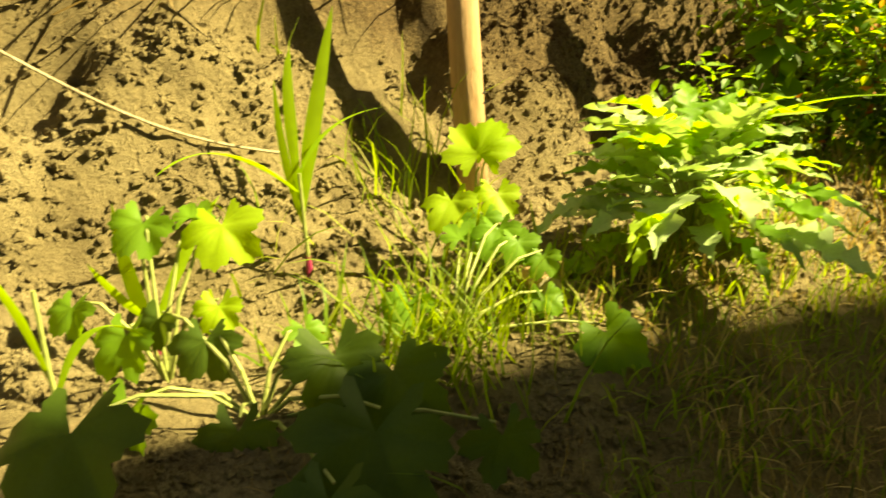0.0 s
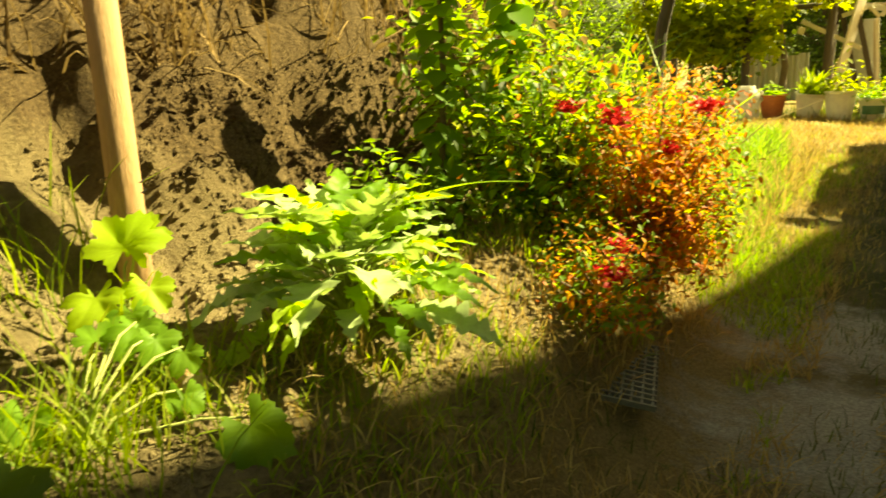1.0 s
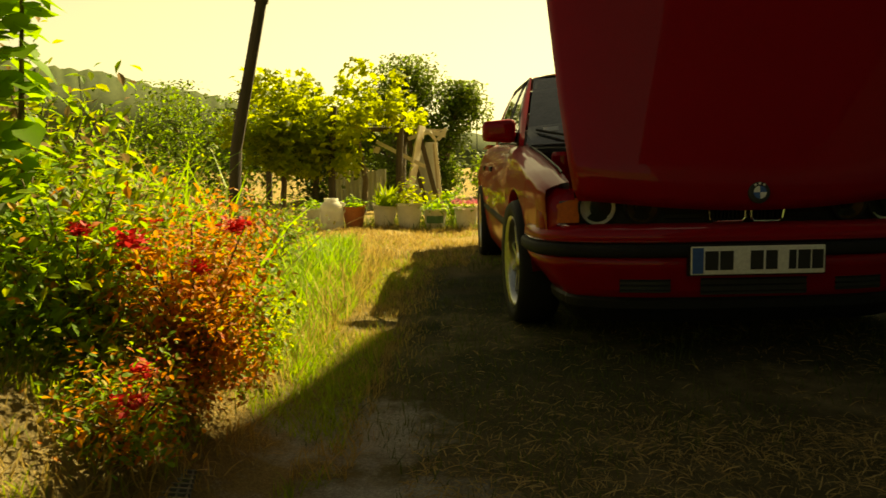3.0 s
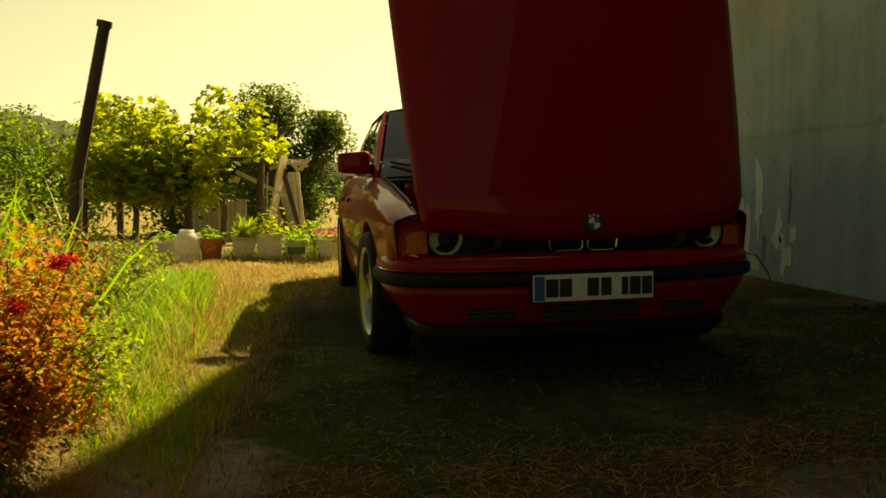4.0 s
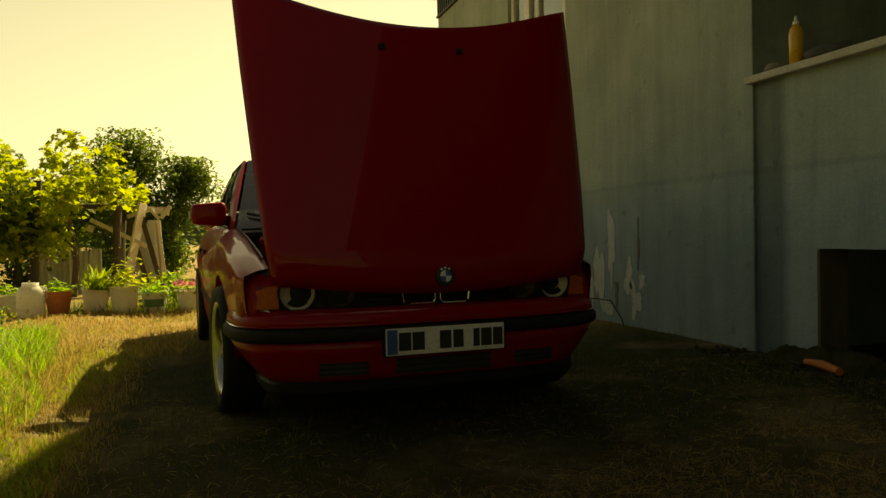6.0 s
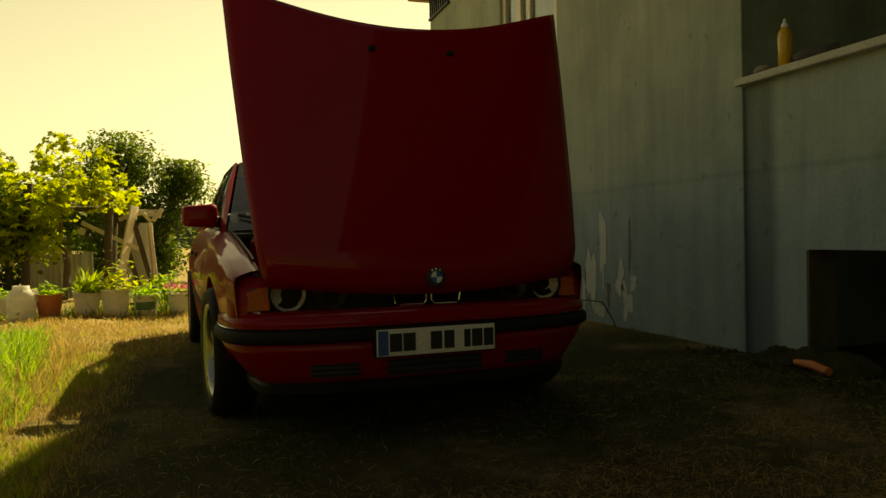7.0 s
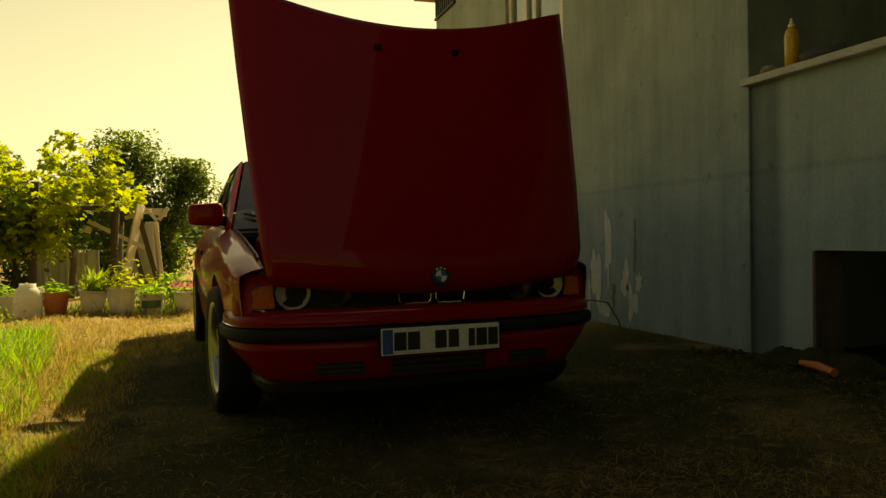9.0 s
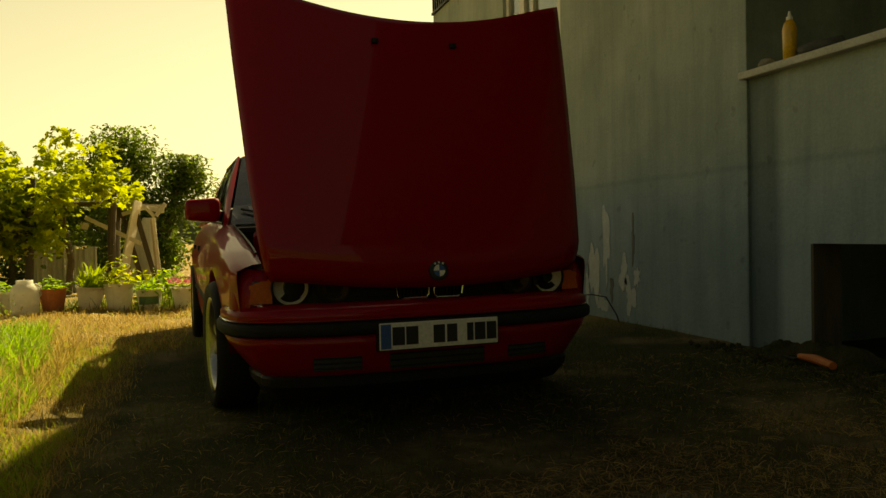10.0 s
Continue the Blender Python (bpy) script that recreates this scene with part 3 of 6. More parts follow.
bm = bmesh.new()
sheet(bm, lambda u, v: (-0.70 + 1.4 * u, lamp_y(-0.70 + 1.4 * u) + 0.03, 0.545 + 0.14 * v), 40, 3)
panel = part("lamp_panel", bm, TRIM, car, "black panel behind the headlamps")
bm = bmesh.new()
sheet(bm, lambda u, v: (-0.74 + 1.48 * u, lamp_y(-0.74 + 1.48 * u) + 0.012 - 0.05 * (1 - v), 0.505 + 0.045 * v), 40, 3)
part("nose_panel", bm, PAINT, car, smooth=True)
for x in [s * v for s in (-1, 1) for v in (0.592, 0.418)]:
    outer = abs(x) > 0.5
    r = 0.072 if outer else 0.062
    m = Matrix.Translation((x, lamp_y(x) + 0.010, 0.622)) @ pose(0, 0, 0, 90, 0, 0)
    lamp = part("headlamp", lathe(bmesh.new(), [(r + 0.008, -0.03), (r + 0.010, 0.012), (r + 0.002, 0.016), (r, 0.0), (r, -0.03)], 32, m, False), TRIM, car, "round headlamp", smooth=True)
    part("reflector", lathe(bmesh.new(), [(0.012, -0.03), (r * 0.5, -0.024), (r * 0.8, -0.012), (r, 0.004)], 32, m, False), REFLECTOR if outer else SMOKED, lamp, smooth=True)
    part("bulb_shield", lathe(bmesh.new(), [(0.001, 0.004), (r * 0.36, 0.003), (r * 0.38, -0.004), (r * 0.36, -0.02)], 24, m), TRIM, lamp)
    bm = bmesh.new()
    sheet(bm, lambda u, v: m @ Vector(((r * (0.45 + 0.38 * v)) * math.cos(radians(225 + 90 * u)), (r * (0.45 + 0.38 * v)) * math.sin(radians(225 + 90 * u)), -0.004)), 8, 1)
    part("lower_shade", bm, TRIM, lamp)
    glass = part("lens", lathe(bmesh.new(), [(0.001, 0.019), (r * 0.5, 0.017), (r * 0.85, 0.011), (r, 0.006), (r, 0.003), (r * 0.8, 0.008), (0.001, 0.015)], 32, m), LENS, lamp, smooth=True)
    glass.visible_shadow = False
for s in (-1, 1):
    bm = bmesh.new()
    pts = [(0.668, 0.120), (0.70, 0.121), (0.73, 0.125), (0.757, 0.132)]
    sheet(bm, lambda u, v: (s * lerp(u * 3, [0, 1, 2, 3], [p[0] for p in pts]), lerp(u * 3, [0, 1, 2, 3], [p[1] for p in pts]) - 0.012 + 0.01 * v, 0.560 + (0.105 - 0.03 * u) * v), 10, 4)
    part("turn_signal", bm, AMBER, car, "amber turn signal", smooth=True)
    # the wing's painted front corner, rounding from the signal to the flank
    bm = bmesh.new()
    turn = [(0.756, 0.129), (0.775, 0.135), (0.795, 0.147), (0.811, 0.165), (0.822, 0.19), (0.83, 0.235)]
    sheet(bm, lambda u, v: (s * (lerp(u * 5, range(6), [p[0] for p in turn]) - 0.035 * v**3), lerp(u * 5, range(6), [p[1] for p in turn]) - 0.008 + 0.012 * v * v + 0.03 * v**4, 0.535 + (0.165 + 0.01 * u) * v), 14, 8)
    part("wing_corner", bm, PAINT, car, smooth=True)
    bm = bmesh.new()
    sheet(bm, lambda u, v: (s * (0.685 + 0.118 * u), 0.112 + 0.085 * u * u + 0.035 * v, 0.655 + 0.042 * v - 0.012 * u * (1 - v)), 8, 3)
    part("wing_tip", bm, PAINT, car, smooth=True)
    # twin grille openings with bright rims
    bm = bmesh.new()
    ring = [(s * (0.012 + 0.0), 0.64), (s * 0.012, 0.575), (s * 0.025, 0.560), (s * 0.125, 0.558), (s * 0.145, 0.568), (s * 0.158, 0.64)]
    tube(bm, [(x, 0.045 + 0.02 * (abs(x) / 0.16), z) for x, z in ring], 0.0045, 6)
    grille = part("kidney_rim", bm, CHROME, car, "bright grille rim")
    bm = bmesh.new()
    for k in range(8):
        x = s * (0.026 + 0.016 * k)
        box(bm, x - 0.003, x + 0.003, 0.055, 0.075, 0.562, 0.66)
    part("grille_bar", bm, TRIM, grille)
    for k in range(5):
        bm = bmesh.new()
        z = 0.57 + 0.022 * k
        tube(bm, [(s * x, lamp_y(x) + 0.022, z) for x in (0.17, 0.25, 0.335)], 0.004, 5)
        part("grille_slat", bm, TRIM, panel)

# cabin
def screen_point(u, v):
    s = 2 * v - 1
    return Vector((s * (0.72 - 0.15 * u), 1.50 + 0.80 * u - 0.12 * (1 - s * s), 0.905 + 0.475 * u + 0.015 * (1 - s * s)))


bm = bmesh.new()
sheet(bm, screen_point, 8, 14)
shield = part("windscreen", bm, GLASS, car, "tinted windscreen", smooth=True)
shield.visible_shadow = False
bm = bmesh.new()
sheet(bm, lambda u, v: ((2 * v - 1) * (0.575 - 0.015 * u), 2.29 + 1.2 * u - 0.12 * (1 - (2 * v - 1) ** 2) * (1 - u), 1.38 + 0.05 * math.sin(math.pi * (0.15 + 0.7 * u)) * 1.0 - 0.03 + 0.035 * (1 - (2 * v - 1) ** 4)), 12, 14)
roof = part("roof", bm, PAINT, car, smooth=True)
bm = bmesh.new()
sheet(bm, lambda u, v: ((2 * v - 1) * (0.56 + 0.12 * u), 3.49 + 0.55 * u, 1.39 - 0.435 * u), 6, 8)
part("rear_window", bm, GLASS, car, smooth=True).visible_shadow = False
bm = bmesh.new()
sheet(bm, lambda u, v: ((2 * v - 1) * 0.78, 4.02 + 0.66 * u, 0.965 - 0.03 * u), 4, 6)
box(bm, -0.72, 0.72, 4.60, 4.70, 0.25, 0.93, 0.03)
part("boot", bm, PAINT, car)


def flank(s, y, h):
    """A point of the cabin's side at length y and height share h from belt to roof."""
    b = half_width(y, shoulder(y)) - 0.06
    return Vector((s * (b * (1 - h) + 0.578 * h + 0.03 * math.sin(math.pi * h)), y, shoulder(y) + 0.025 + (1.37 - shoulder(y)) * h))


for s in (-1, 1):
    for y0, y1, y2, y3 in ((1.62, 2.33, 2.50, 2.52), (2.60, 2.58, 3.30, 3.44)):
        bm = bmesh.new()
        sheet(bm, lambda u, v: flank(s, (y0 * (1 - v) + y1 * v) * (1 - u) + (y3 * (1 - v) + y2 * v) * u, 0.02 + 0.93 * v), 6, 6)
        pane = part("side_window", bm, GLASS, car, smooth=True)
        pane.visible_shadow = False
        bm = bmesh.new()
        tube(bm, [flank(s, y0, 0.02), flank(s, (y0 + y1) / 2, 0.5), flank(s, y1, 0.95), flank(s, y2, 0.95), flank(s, y3, 0.02), flank(s, y0, 0.02)], 0.012, 6)
        part("window_trim", bm, TRIM, pane)
    bm = bmesh.new()
    sheet(bm, lambda u, v: Vector((s * (0.735 - 0.150 * u), 1.50 + 0.80 * u, 0.905 + 0.475 * u)) * (1 - v) + flank(s, 1.60 + 0.72 * u, 0.0 + 0.97 * u) * v + Vector((s * 0.012 * math.sin(math.pi * v), 0, 0)), 10, 4)
    part("windscreen_pillar", bm, PAINT, car, smooth=True)
    bm = bmesh.new()
    sheet(bm, lambda u, v: flank(s, 2.51 + 0.075 * u, v * 0.97) + Vector((s * 0.004, 0, 0)), 2, 6)
    part("door_pillar", bm, TRIM, car)
    bm = bmesh.new()
    sheet(bm, lambda u, v: flank(s, (3.46 * (1 - v) + 3.32 * v) * (1 - u) + (4.0 * (1 - v) + 3.52 * v) * u, v * 0.99), 6, 6)
    part("rear_pillar", bm, PAINT, car, smooth=True)
    # door mirror
    bm = bmesh.new()
    box(bm, -0.100, 0.100, -0.055, 0.06, -0.072, 0.072, 0.034)
    for v in bm.verts:
        if v.co.x * s > 0.05:
            v.co.z *= 0.86
            v.co.y += 0.02
    bmesh.ops.transform(bm, matrix=Matrix.Translation((s * 0.862, 1.70, 0.998)), verts=bm.verts)
    mirror = part("door_mirror", bm, PAINT, car, smooth=True)
    bm = bmesh.new()
    tube(bm, [(s * 0.79, 1.72, 0.975), (s * 0.735, 1.74, 0.955)], 0.035, 8)
    part("mirror_arm", bm, TRIM, mirror)
    bm = bmesh.new()
    sheet(bm, lambda u, v: (s * 0.862 + (u - 0.5) * 0.17, 1.763, 0.94 + 0.12 * v), 1, 1)
    part("mirror_glass", bm, REFLECTOR, mirror)
bm = bmesh.new()
sheet(bm, lambda u, v: ((2 * v - 1) * 0.70, 1.40 + 0.16 * u - 0.12 * (1 - (2 * v - 1) ** 2), 0.885 + 0.01 * u), 3, 14)
part("cowl_vent", bm, TRIM, car, "black cowl below the windscreen")
for x0, x1 in ((-0.35, -0.66), (0.25, -0.15)):
    bm = bmesh.new()
    tube(bm, [screen_point(0.02, 0.5 + x0 / 1.44) + Vector((0, -0.015, 0.015)), screen_point(0.08, 0.5 + (x0 + x1) / 2.8) + Vector((0, -0.02, 0.015)), screen_point(0.17, 0.5 + x1 / 1.42) + Vector((0, -0.012, 0.01))], 0.008, 6)
    part("wiper", bm, TRIM, car)
bm = bmesh.new()
box(bm, -0.68, 0.68, 1.62, 1.95, 0.72, 0.90, 0.05)
part("dashboard", bm, SEAT, car)
for x in (-0.36, 0.36):
    for y, z in ((2.35, 0.0), (3.2, 0.05)):
        bm = bmesh.new()
        box(bm, x - 0.25, x + 0.25, y - 0.3, y + 0.2, 0.35 + z, 0.55 + z, 0.05)
        box(bm, x - 0.25, x + 0.25, y + 0.18, y + 0.3, 0.45 + z, 1.02 + z, 0.05)
        box(bm, x - 0.12, x + 0.12, y + 0.2, y + 0.28, 1.04 + z, 1.16 + z, 0.03)
        part("seat", bm, SEAT, car)
bm = bmesh.new()
lathe(bm, [(0.185, -0.012), (0.2, 0), (0.185, 0.012), (0.172, 0.0), (0.185, -0.012)], 24, pose(0.36, 2.05, 0.90, -65, 0, 0), False)
part("steering_wheel", bm, TRIM, car)
bm = bmesh.new()
box(bm, -0.09, 0.09, 2.10, 2.13, 1.24, 1.30, 0.01)
part("inner_mirror", bm, TRIM, car)
bm = bmesh.new()
sheet(bm, lambda u, v: (-0.60 + 0.09 * u, 1.62 + 0.03 * v - 0.012, 0.985 + 0.03 * v), 1, 1)
part("windscreen_sticker", bm, WHITE, shield, "small pale sticker")

# wheels
for s in (-1, 1):
    for c in WHEELS:
        m = Matrix.Translation((s * 0.79, c, 0.312)) @ pose(0, 0, 0, 0, 0, 3.5 if c < 1 else 0) @ pose(0, 0, 0, 0, s * 90, 0)
        tyre_profile = [(0.222, -0.10), (0.285, -0.108), (0.306, -0.085), (0.312, -0.05), (0.312, 0.05), (0.306, 0.075), (0.288, 0.095), (0.24, 0.088), (0.226, 0.078)]
        wheel = part("wheel", lathe(bmesh.new(), [(0.222, -0.095), (0.205, -0.09), (0.20, 0.03), (0.21, 0.07), (0.231, 0.087), (0.226, 0.078)], 40, m, False), ALLOY, car, "alloy wheel", smooth=True)
        part("tyre", lathe(bmesh.new(), tyre_profile, 40, m, False), RUBBER, wheel, "black tyre", smooth=True)
        part("hub", lathe(bmesh.new(), [(0.001, 0.062), (0.035, 0.06), (0.05, 0.05), (0.055, 0.02)], 20, m), ALLOY, wheel, smooth=True)
        part("brake_disc", lathe(bmesh.new(), [(0.001, 0.012), (0.16, 0.012), (0.16, 0.0)], 28, m), TRIM, wheel)
        for k in range(10):
            bm = bmesh.new()
            q = m @ pose(0, 0, 0, 0, 0, 36 * k)
            box(bm, 0.04, 0.212, -0.013, 0.013, 0.03, 0.052, 0.004, q)
            part("spoke", bm, ALLOY, wheel)

# ---- plants ----
GRASS = leafy("green_grass", [(0, (0.09, 0.17, 0.02)), (0.5, (0.17, 0.26, 0.03)), (0.85, (0.28, 0.32, 0.05)), (1, (0.40, 0.34, 0.10))], (0.42, 0.55, 0.03), 0.5)
# darker copy of the green grass, with the yard's shade in its colour
SHADEGRASS = leafy("shade_darkened_grass", [(0, (0.035, 0.058, 0.012)), (0.6, (0.07, 0.095, 0.022)), (1, (0.16, 0.15, 0.05))], (0.18, 0.22, 0.03), 0.35)
MEADOW = leafy("meadow_grass", [(0, (0.10, 0.21, 0.025)), (0.5, (0.18, 0.32, 0.04)), (1, (0.34, 0.40, 0.07))], (0.42, 0.68, 0.04), 0.5)
THATCH = leafy("dead_roots", [(0, (0.085, 0.055, 0.027)), (0.5, (0.18, 0.12, 0.057)), (1, (0.36, 0.25, 0.12))], (0.42, 0.28, 0.11), 0.25, 0.9)
LIME = leafy("lime_leaf", [(0, (0.20, 0.36, 0.03)), (0.5, (0.30, 0.46, 0.04)), (1, (0.44, 0.56, 0.07))], (0.62, 0.86, 0.05), 0.5)
# brighter copy of the dry grass, with sunlight put into its colour
SUNSTRAW = leafy("sunlit_straw", [(0, (0.20, 0.13, 0.04)), (0.5, (0.46, 0.33, 0.11)), (1, (0.68, 0.53, 0.21))], (0.66, 0.47, 0.13), 0.3, 0.8)
STRAW = leafy("dry_grass", [(0, (0.22, 0.15, 0.06)), (0.5, (0.42, 0.30, 0.12)), (1, (0.58, 0.44, 0.20))], (0.6, 0.42, 0.12), 0.3, 0.8)
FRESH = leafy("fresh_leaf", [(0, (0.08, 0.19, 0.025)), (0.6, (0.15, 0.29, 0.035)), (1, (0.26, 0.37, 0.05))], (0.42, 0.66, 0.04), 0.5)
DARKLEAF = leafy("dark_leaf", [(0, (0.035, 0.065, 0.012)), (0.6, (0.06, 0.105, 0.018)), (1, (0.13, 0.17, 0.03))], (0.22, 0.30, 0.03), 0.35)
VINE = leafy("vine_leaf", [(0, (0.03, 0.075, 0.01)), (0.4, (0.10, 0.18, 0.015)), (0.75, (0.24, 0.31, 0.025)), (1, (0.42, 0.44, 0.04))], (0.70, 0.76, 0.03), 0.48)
SILVER = leafy("silvery_leaf", [(0, (0.28, 0.42, 0.18)), (0.6, (0.44, 0.56, 0.26)), (1, (0.62, 0.70, 0.40))], (0.40, 0.55, 0.08), 0.35, 0.7, 25)
ORANGE = leafy("turning_leaf", [(0, (0.42, 0.07, 0.02)), (0.4, (0.56, 0.17, 0.03)), (0.75, (0.55, 0.29, 0.05)), (1, (0.38, 0.34, 0.05))], (0.85, 0.33, 0.04), 0.45)
RED = leafy("red_petal", [(0, (0.36, 0.008, 0.02)), (0.6, (0.55, 0.015, 0.03)), (1, (0.65, 0.05, 0.05))], (0.7, 0.03, 0.04), 0.3)
PINK = leafy("pink_petal", [(0, (0.55, 0.08, 0.16)), (1, (0.75, 0.25, 0.32))], (0.8, 0.2, 0.25), 0.3)
STEM = plain("green_stem", (0.22, 0.27, 0.07), (0.36, 0.38, 0.13), 0.6, scale=20)
PURPLE = plain("beet_stem", (0.22, 0.015, 0.06), (0.36, 0.03, 0.10), 0.5, scale=20)
WOOD = plain("weathered_wood", (0.30, 0.23, 0.15), (0.46, 0.38, 0.27), 0.85, scale=6, fine=50, bump=0.4, stretch=(4, 4, 0.4), pieces=0.15)
DARKWOOD = plain("dark_wood", (0.05, 0.04, 0.03), (0.11, 0.085, 0.06), 0.85, scale=6, bump=0.4, stretch=(4, 4, 0.4))
STAKE = plain("stake_wood", (0.34, 0.19, 0.09), (0.48, 0.30, 0.16), 0.8, scale=8, bump=0.5, stretch=(5, 5, 0.3))
BARK = plain("bark", (0.10, 0.075, 0.05), (0.18, 0.14, 0.09), 0.9, scale=20, bump=0.6)

BLADE = (np.array([(-.5, 0, 0), (.5, 0, 0), (-.45, .06, .38), (.45, .06, .38), (-.28, .22, .72), (.28, .22, .72), (0, .46, .95)], float), [(0, 1, 3, 2), (2, 3, 5, 4), (4, 5, 6)])
LEAF = (np.array([(0, 0, 0), (-.2, .25, .06), (0, .3, 0), (.2, .25, .06), (-.24, .55, .07), (0, .6, 0), (.24, .55, .07), (0, 1, -.06)], float), [(0, 2, 1), (0, 3, 2), (1, 2, 5, 4), (2, 3, 6, 5), (4, 5, 7), (5, 6, 7)])


def lobed(lobes=5, depth=0.4, n=4, cup=0.12, teeth=0.0, seed=0.0):
    """A palmate leaf from its stalk at the origin, about 1 across, uneven and slightly crumpled by its seed."""
    pts, total = [], lobes * n
    for k in range(total + 1):
        a = radians(-150 + 300 * k / total)
        wave = abs(math.cos(math.pi * (k / n - lobes / 2 + 0.5) + (0 if lobes % 2 else math.pi / 2)))
        r = 0.5 * (1 - depth * (1 - wave) ** 1.3) * (0.78 + 0.22 * math.cos(a)) * (1 + (teeth if k % 2 else -teeth))
        r *= 1 + 0.22 * noise.noise((k * 0.31 + seed * 5, seed, 0.5))
        pts.append((r * math.sin(a), 0.12 + r * math.cos(a), 0.0))
    v = [(0, 0.12, 0)] + [(t * x, 0.12 + t * (y - 0.12), 0) for t in (0.35, 0.7, 1.0) for x, y, _ in pts]
    m = len(pts)
    out = []
    for x, y, _ in v:
        a, r = math.atan2(x, y - 0.12), math.hypot(x, y - 0.12)
        ribs = 0.09 * r * abs(math.cos(a * lobes * 0.6))
        out.append((x, y, cup * (0.25 - 1.3 * r * r) + ribs + 0.10 * noise.noise((3 * x + seed, 3 * y, seed * 2))))
    f = [(0, 1 + k, 2 + k) for k in range(m - 1)]
    for q in (0, 1):
        f += [(1 + q * m + k, 1 + q * m + m + k, 2 + q * m + m + k, 2 + q * m + k) for k in range(m - 1)]
    return np.array(out, float), f


def scatter(tmpl, pos, yaw, pitch, roll, size, wide=1.0):
    """Joins copies of a template: turned about y by roll, x by pitch, z by yaw (radians), scaled and set down."""
    tv, tf = tmpl
    pos = np.asarray(pos, float)
    n = len(pos)
    v = tv[None] * np.asarray(size, float).reshape(-1, 1, 1) * np.array([wide, 1, 1])
    for a, (i, j) in ((roll, (2, 0)), (pitch, (1, 2)), (yaw, (0, 1))):
        c, s = np.cos(a)[:, None], np.sin(a)[:, None]
        vi, vj = v[..., i] * c - v[..., j] * s, v[..., i] * s + v[..., j] * c
        v[..., i], v[..., j] = vi, vj
    v = (v + pos[:, None]).reshape(-1, 3)
    k = len(tv)
    faces = [tuple(q + k * m for q in f) for m in range(n) for f in tf]
    return v, faces


def foliage(name, tmpl, pos, yaw, pitch, roll, size, mat, parent=None, wide=1.0, label=""):
    v, f = scatter(tmpl, pos, yaw, pitch, roll, size, wide)
    ob = new(name, data_mesh(name, v, f, mat))
    ob.parent = parent
    if parent:
        tagged(ob, label, kind="stuff")
    return ob


def rnd(a, b, n):
    return RNG.uniform(a, b, n)


def on_ground(x, y, lift=0.0):
    return np.stack([x, y, height(x, y) + lift], -1)


def turf(name, x, y, hmin, hmax, mat, label, wide=0.10, lean=0.6, category="grass"):
    n = len(x)
    ob = foliage(name, BLADE, on_ground(x, y, -0.004), rnd(0, 6.28, n), rnd(-lean, lean * 0.3, n), rnd(-0.4, 0.4, n), rnd(hmin, hmax, n), mat, wide=wide)
    return tagged(ob, label, category, kind="stuff")


def patchy(n, x0, x1, y0, y1, scale, least, seed=0):
    x, y = rnd(x0, x1, n), rnd(y0, y1, n)
    keep = vnoise(x * scale + seed, y * scale + 31 + seed) + 0.35 * vnoise(x * scale * 4, y * scale * 4 + seed) > least
    return x[keep], y[keep]


def clear(x, y, pads):
    keep = np.ones(len(x), bool)
    for a, b, c, d in pads:
        keep &= ~((x > a) & (x < b) & (y > c) & (y < d))
    return x[keep], y[keep]


# yard turf, short and dry, with greener tufts
x, y = patchy(48000, -2.1, 2.6, -3.0, 3.0, 3.4, 0.62)
keep = (y < -0.75) | (x < -1.35)
x, y = x[keep], y[keep]
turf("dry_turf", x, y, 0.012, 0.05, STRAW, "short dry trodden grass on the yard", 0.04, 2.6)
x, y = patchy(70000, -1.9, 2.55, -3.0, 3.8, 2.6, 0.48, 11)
turf("green_turf", x, y, 0.014, 0.06, SHADEGRASS, "thin green grass growing in patches, coloured dark for the yard's shade", 0.07, 2.0)
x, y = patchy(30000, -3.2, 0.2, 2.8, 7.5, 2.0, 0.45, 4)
turf("lit_turf", x, y, 0.02, 0.07, SUNSTRAW, "short straw grass, coloured brighter for the sun on it", 0.12, 1.2)
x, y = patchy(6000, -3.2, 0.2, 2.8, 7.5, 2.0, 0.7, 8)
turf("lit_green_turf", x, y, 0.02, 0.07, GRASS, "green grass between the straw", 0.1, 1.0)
x, y = patchy(13000, -2.2, -1.45, -2.4, 0.4, 3.0, 0.5, 2)
turf("verge_turf", x, y, 0.015, 0.07, STRAW, "dry verge grass at the foot of the bed", 0.06, 1.4)
x, y = patchy(14000, -2.25, -1.5, -2.6, 0.5, 3.0, 0.55, 21)
turf("verge_green", x, y, 0.02, 0.08, GRASS, "green verge grass at the foot of the bed", 0.06, 0.9)
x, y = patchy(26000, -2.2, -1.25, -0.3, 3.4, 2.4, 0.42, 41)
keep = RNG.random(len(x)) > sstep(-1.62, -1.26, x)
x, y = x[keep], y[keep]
turf("edge_turf", x, y, 0.015, 0.06, SUNSTRAW, "matted grass along the yard's edge, coloured golden for the sun on it", 0.06, 1.4)
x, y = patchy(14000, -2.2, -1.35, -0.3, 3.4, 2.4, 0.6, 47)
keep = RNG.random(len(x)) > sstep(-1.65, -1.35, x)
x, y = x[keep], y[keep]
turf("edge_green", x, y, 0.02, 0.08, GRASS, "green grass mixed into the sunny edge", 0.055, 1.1)
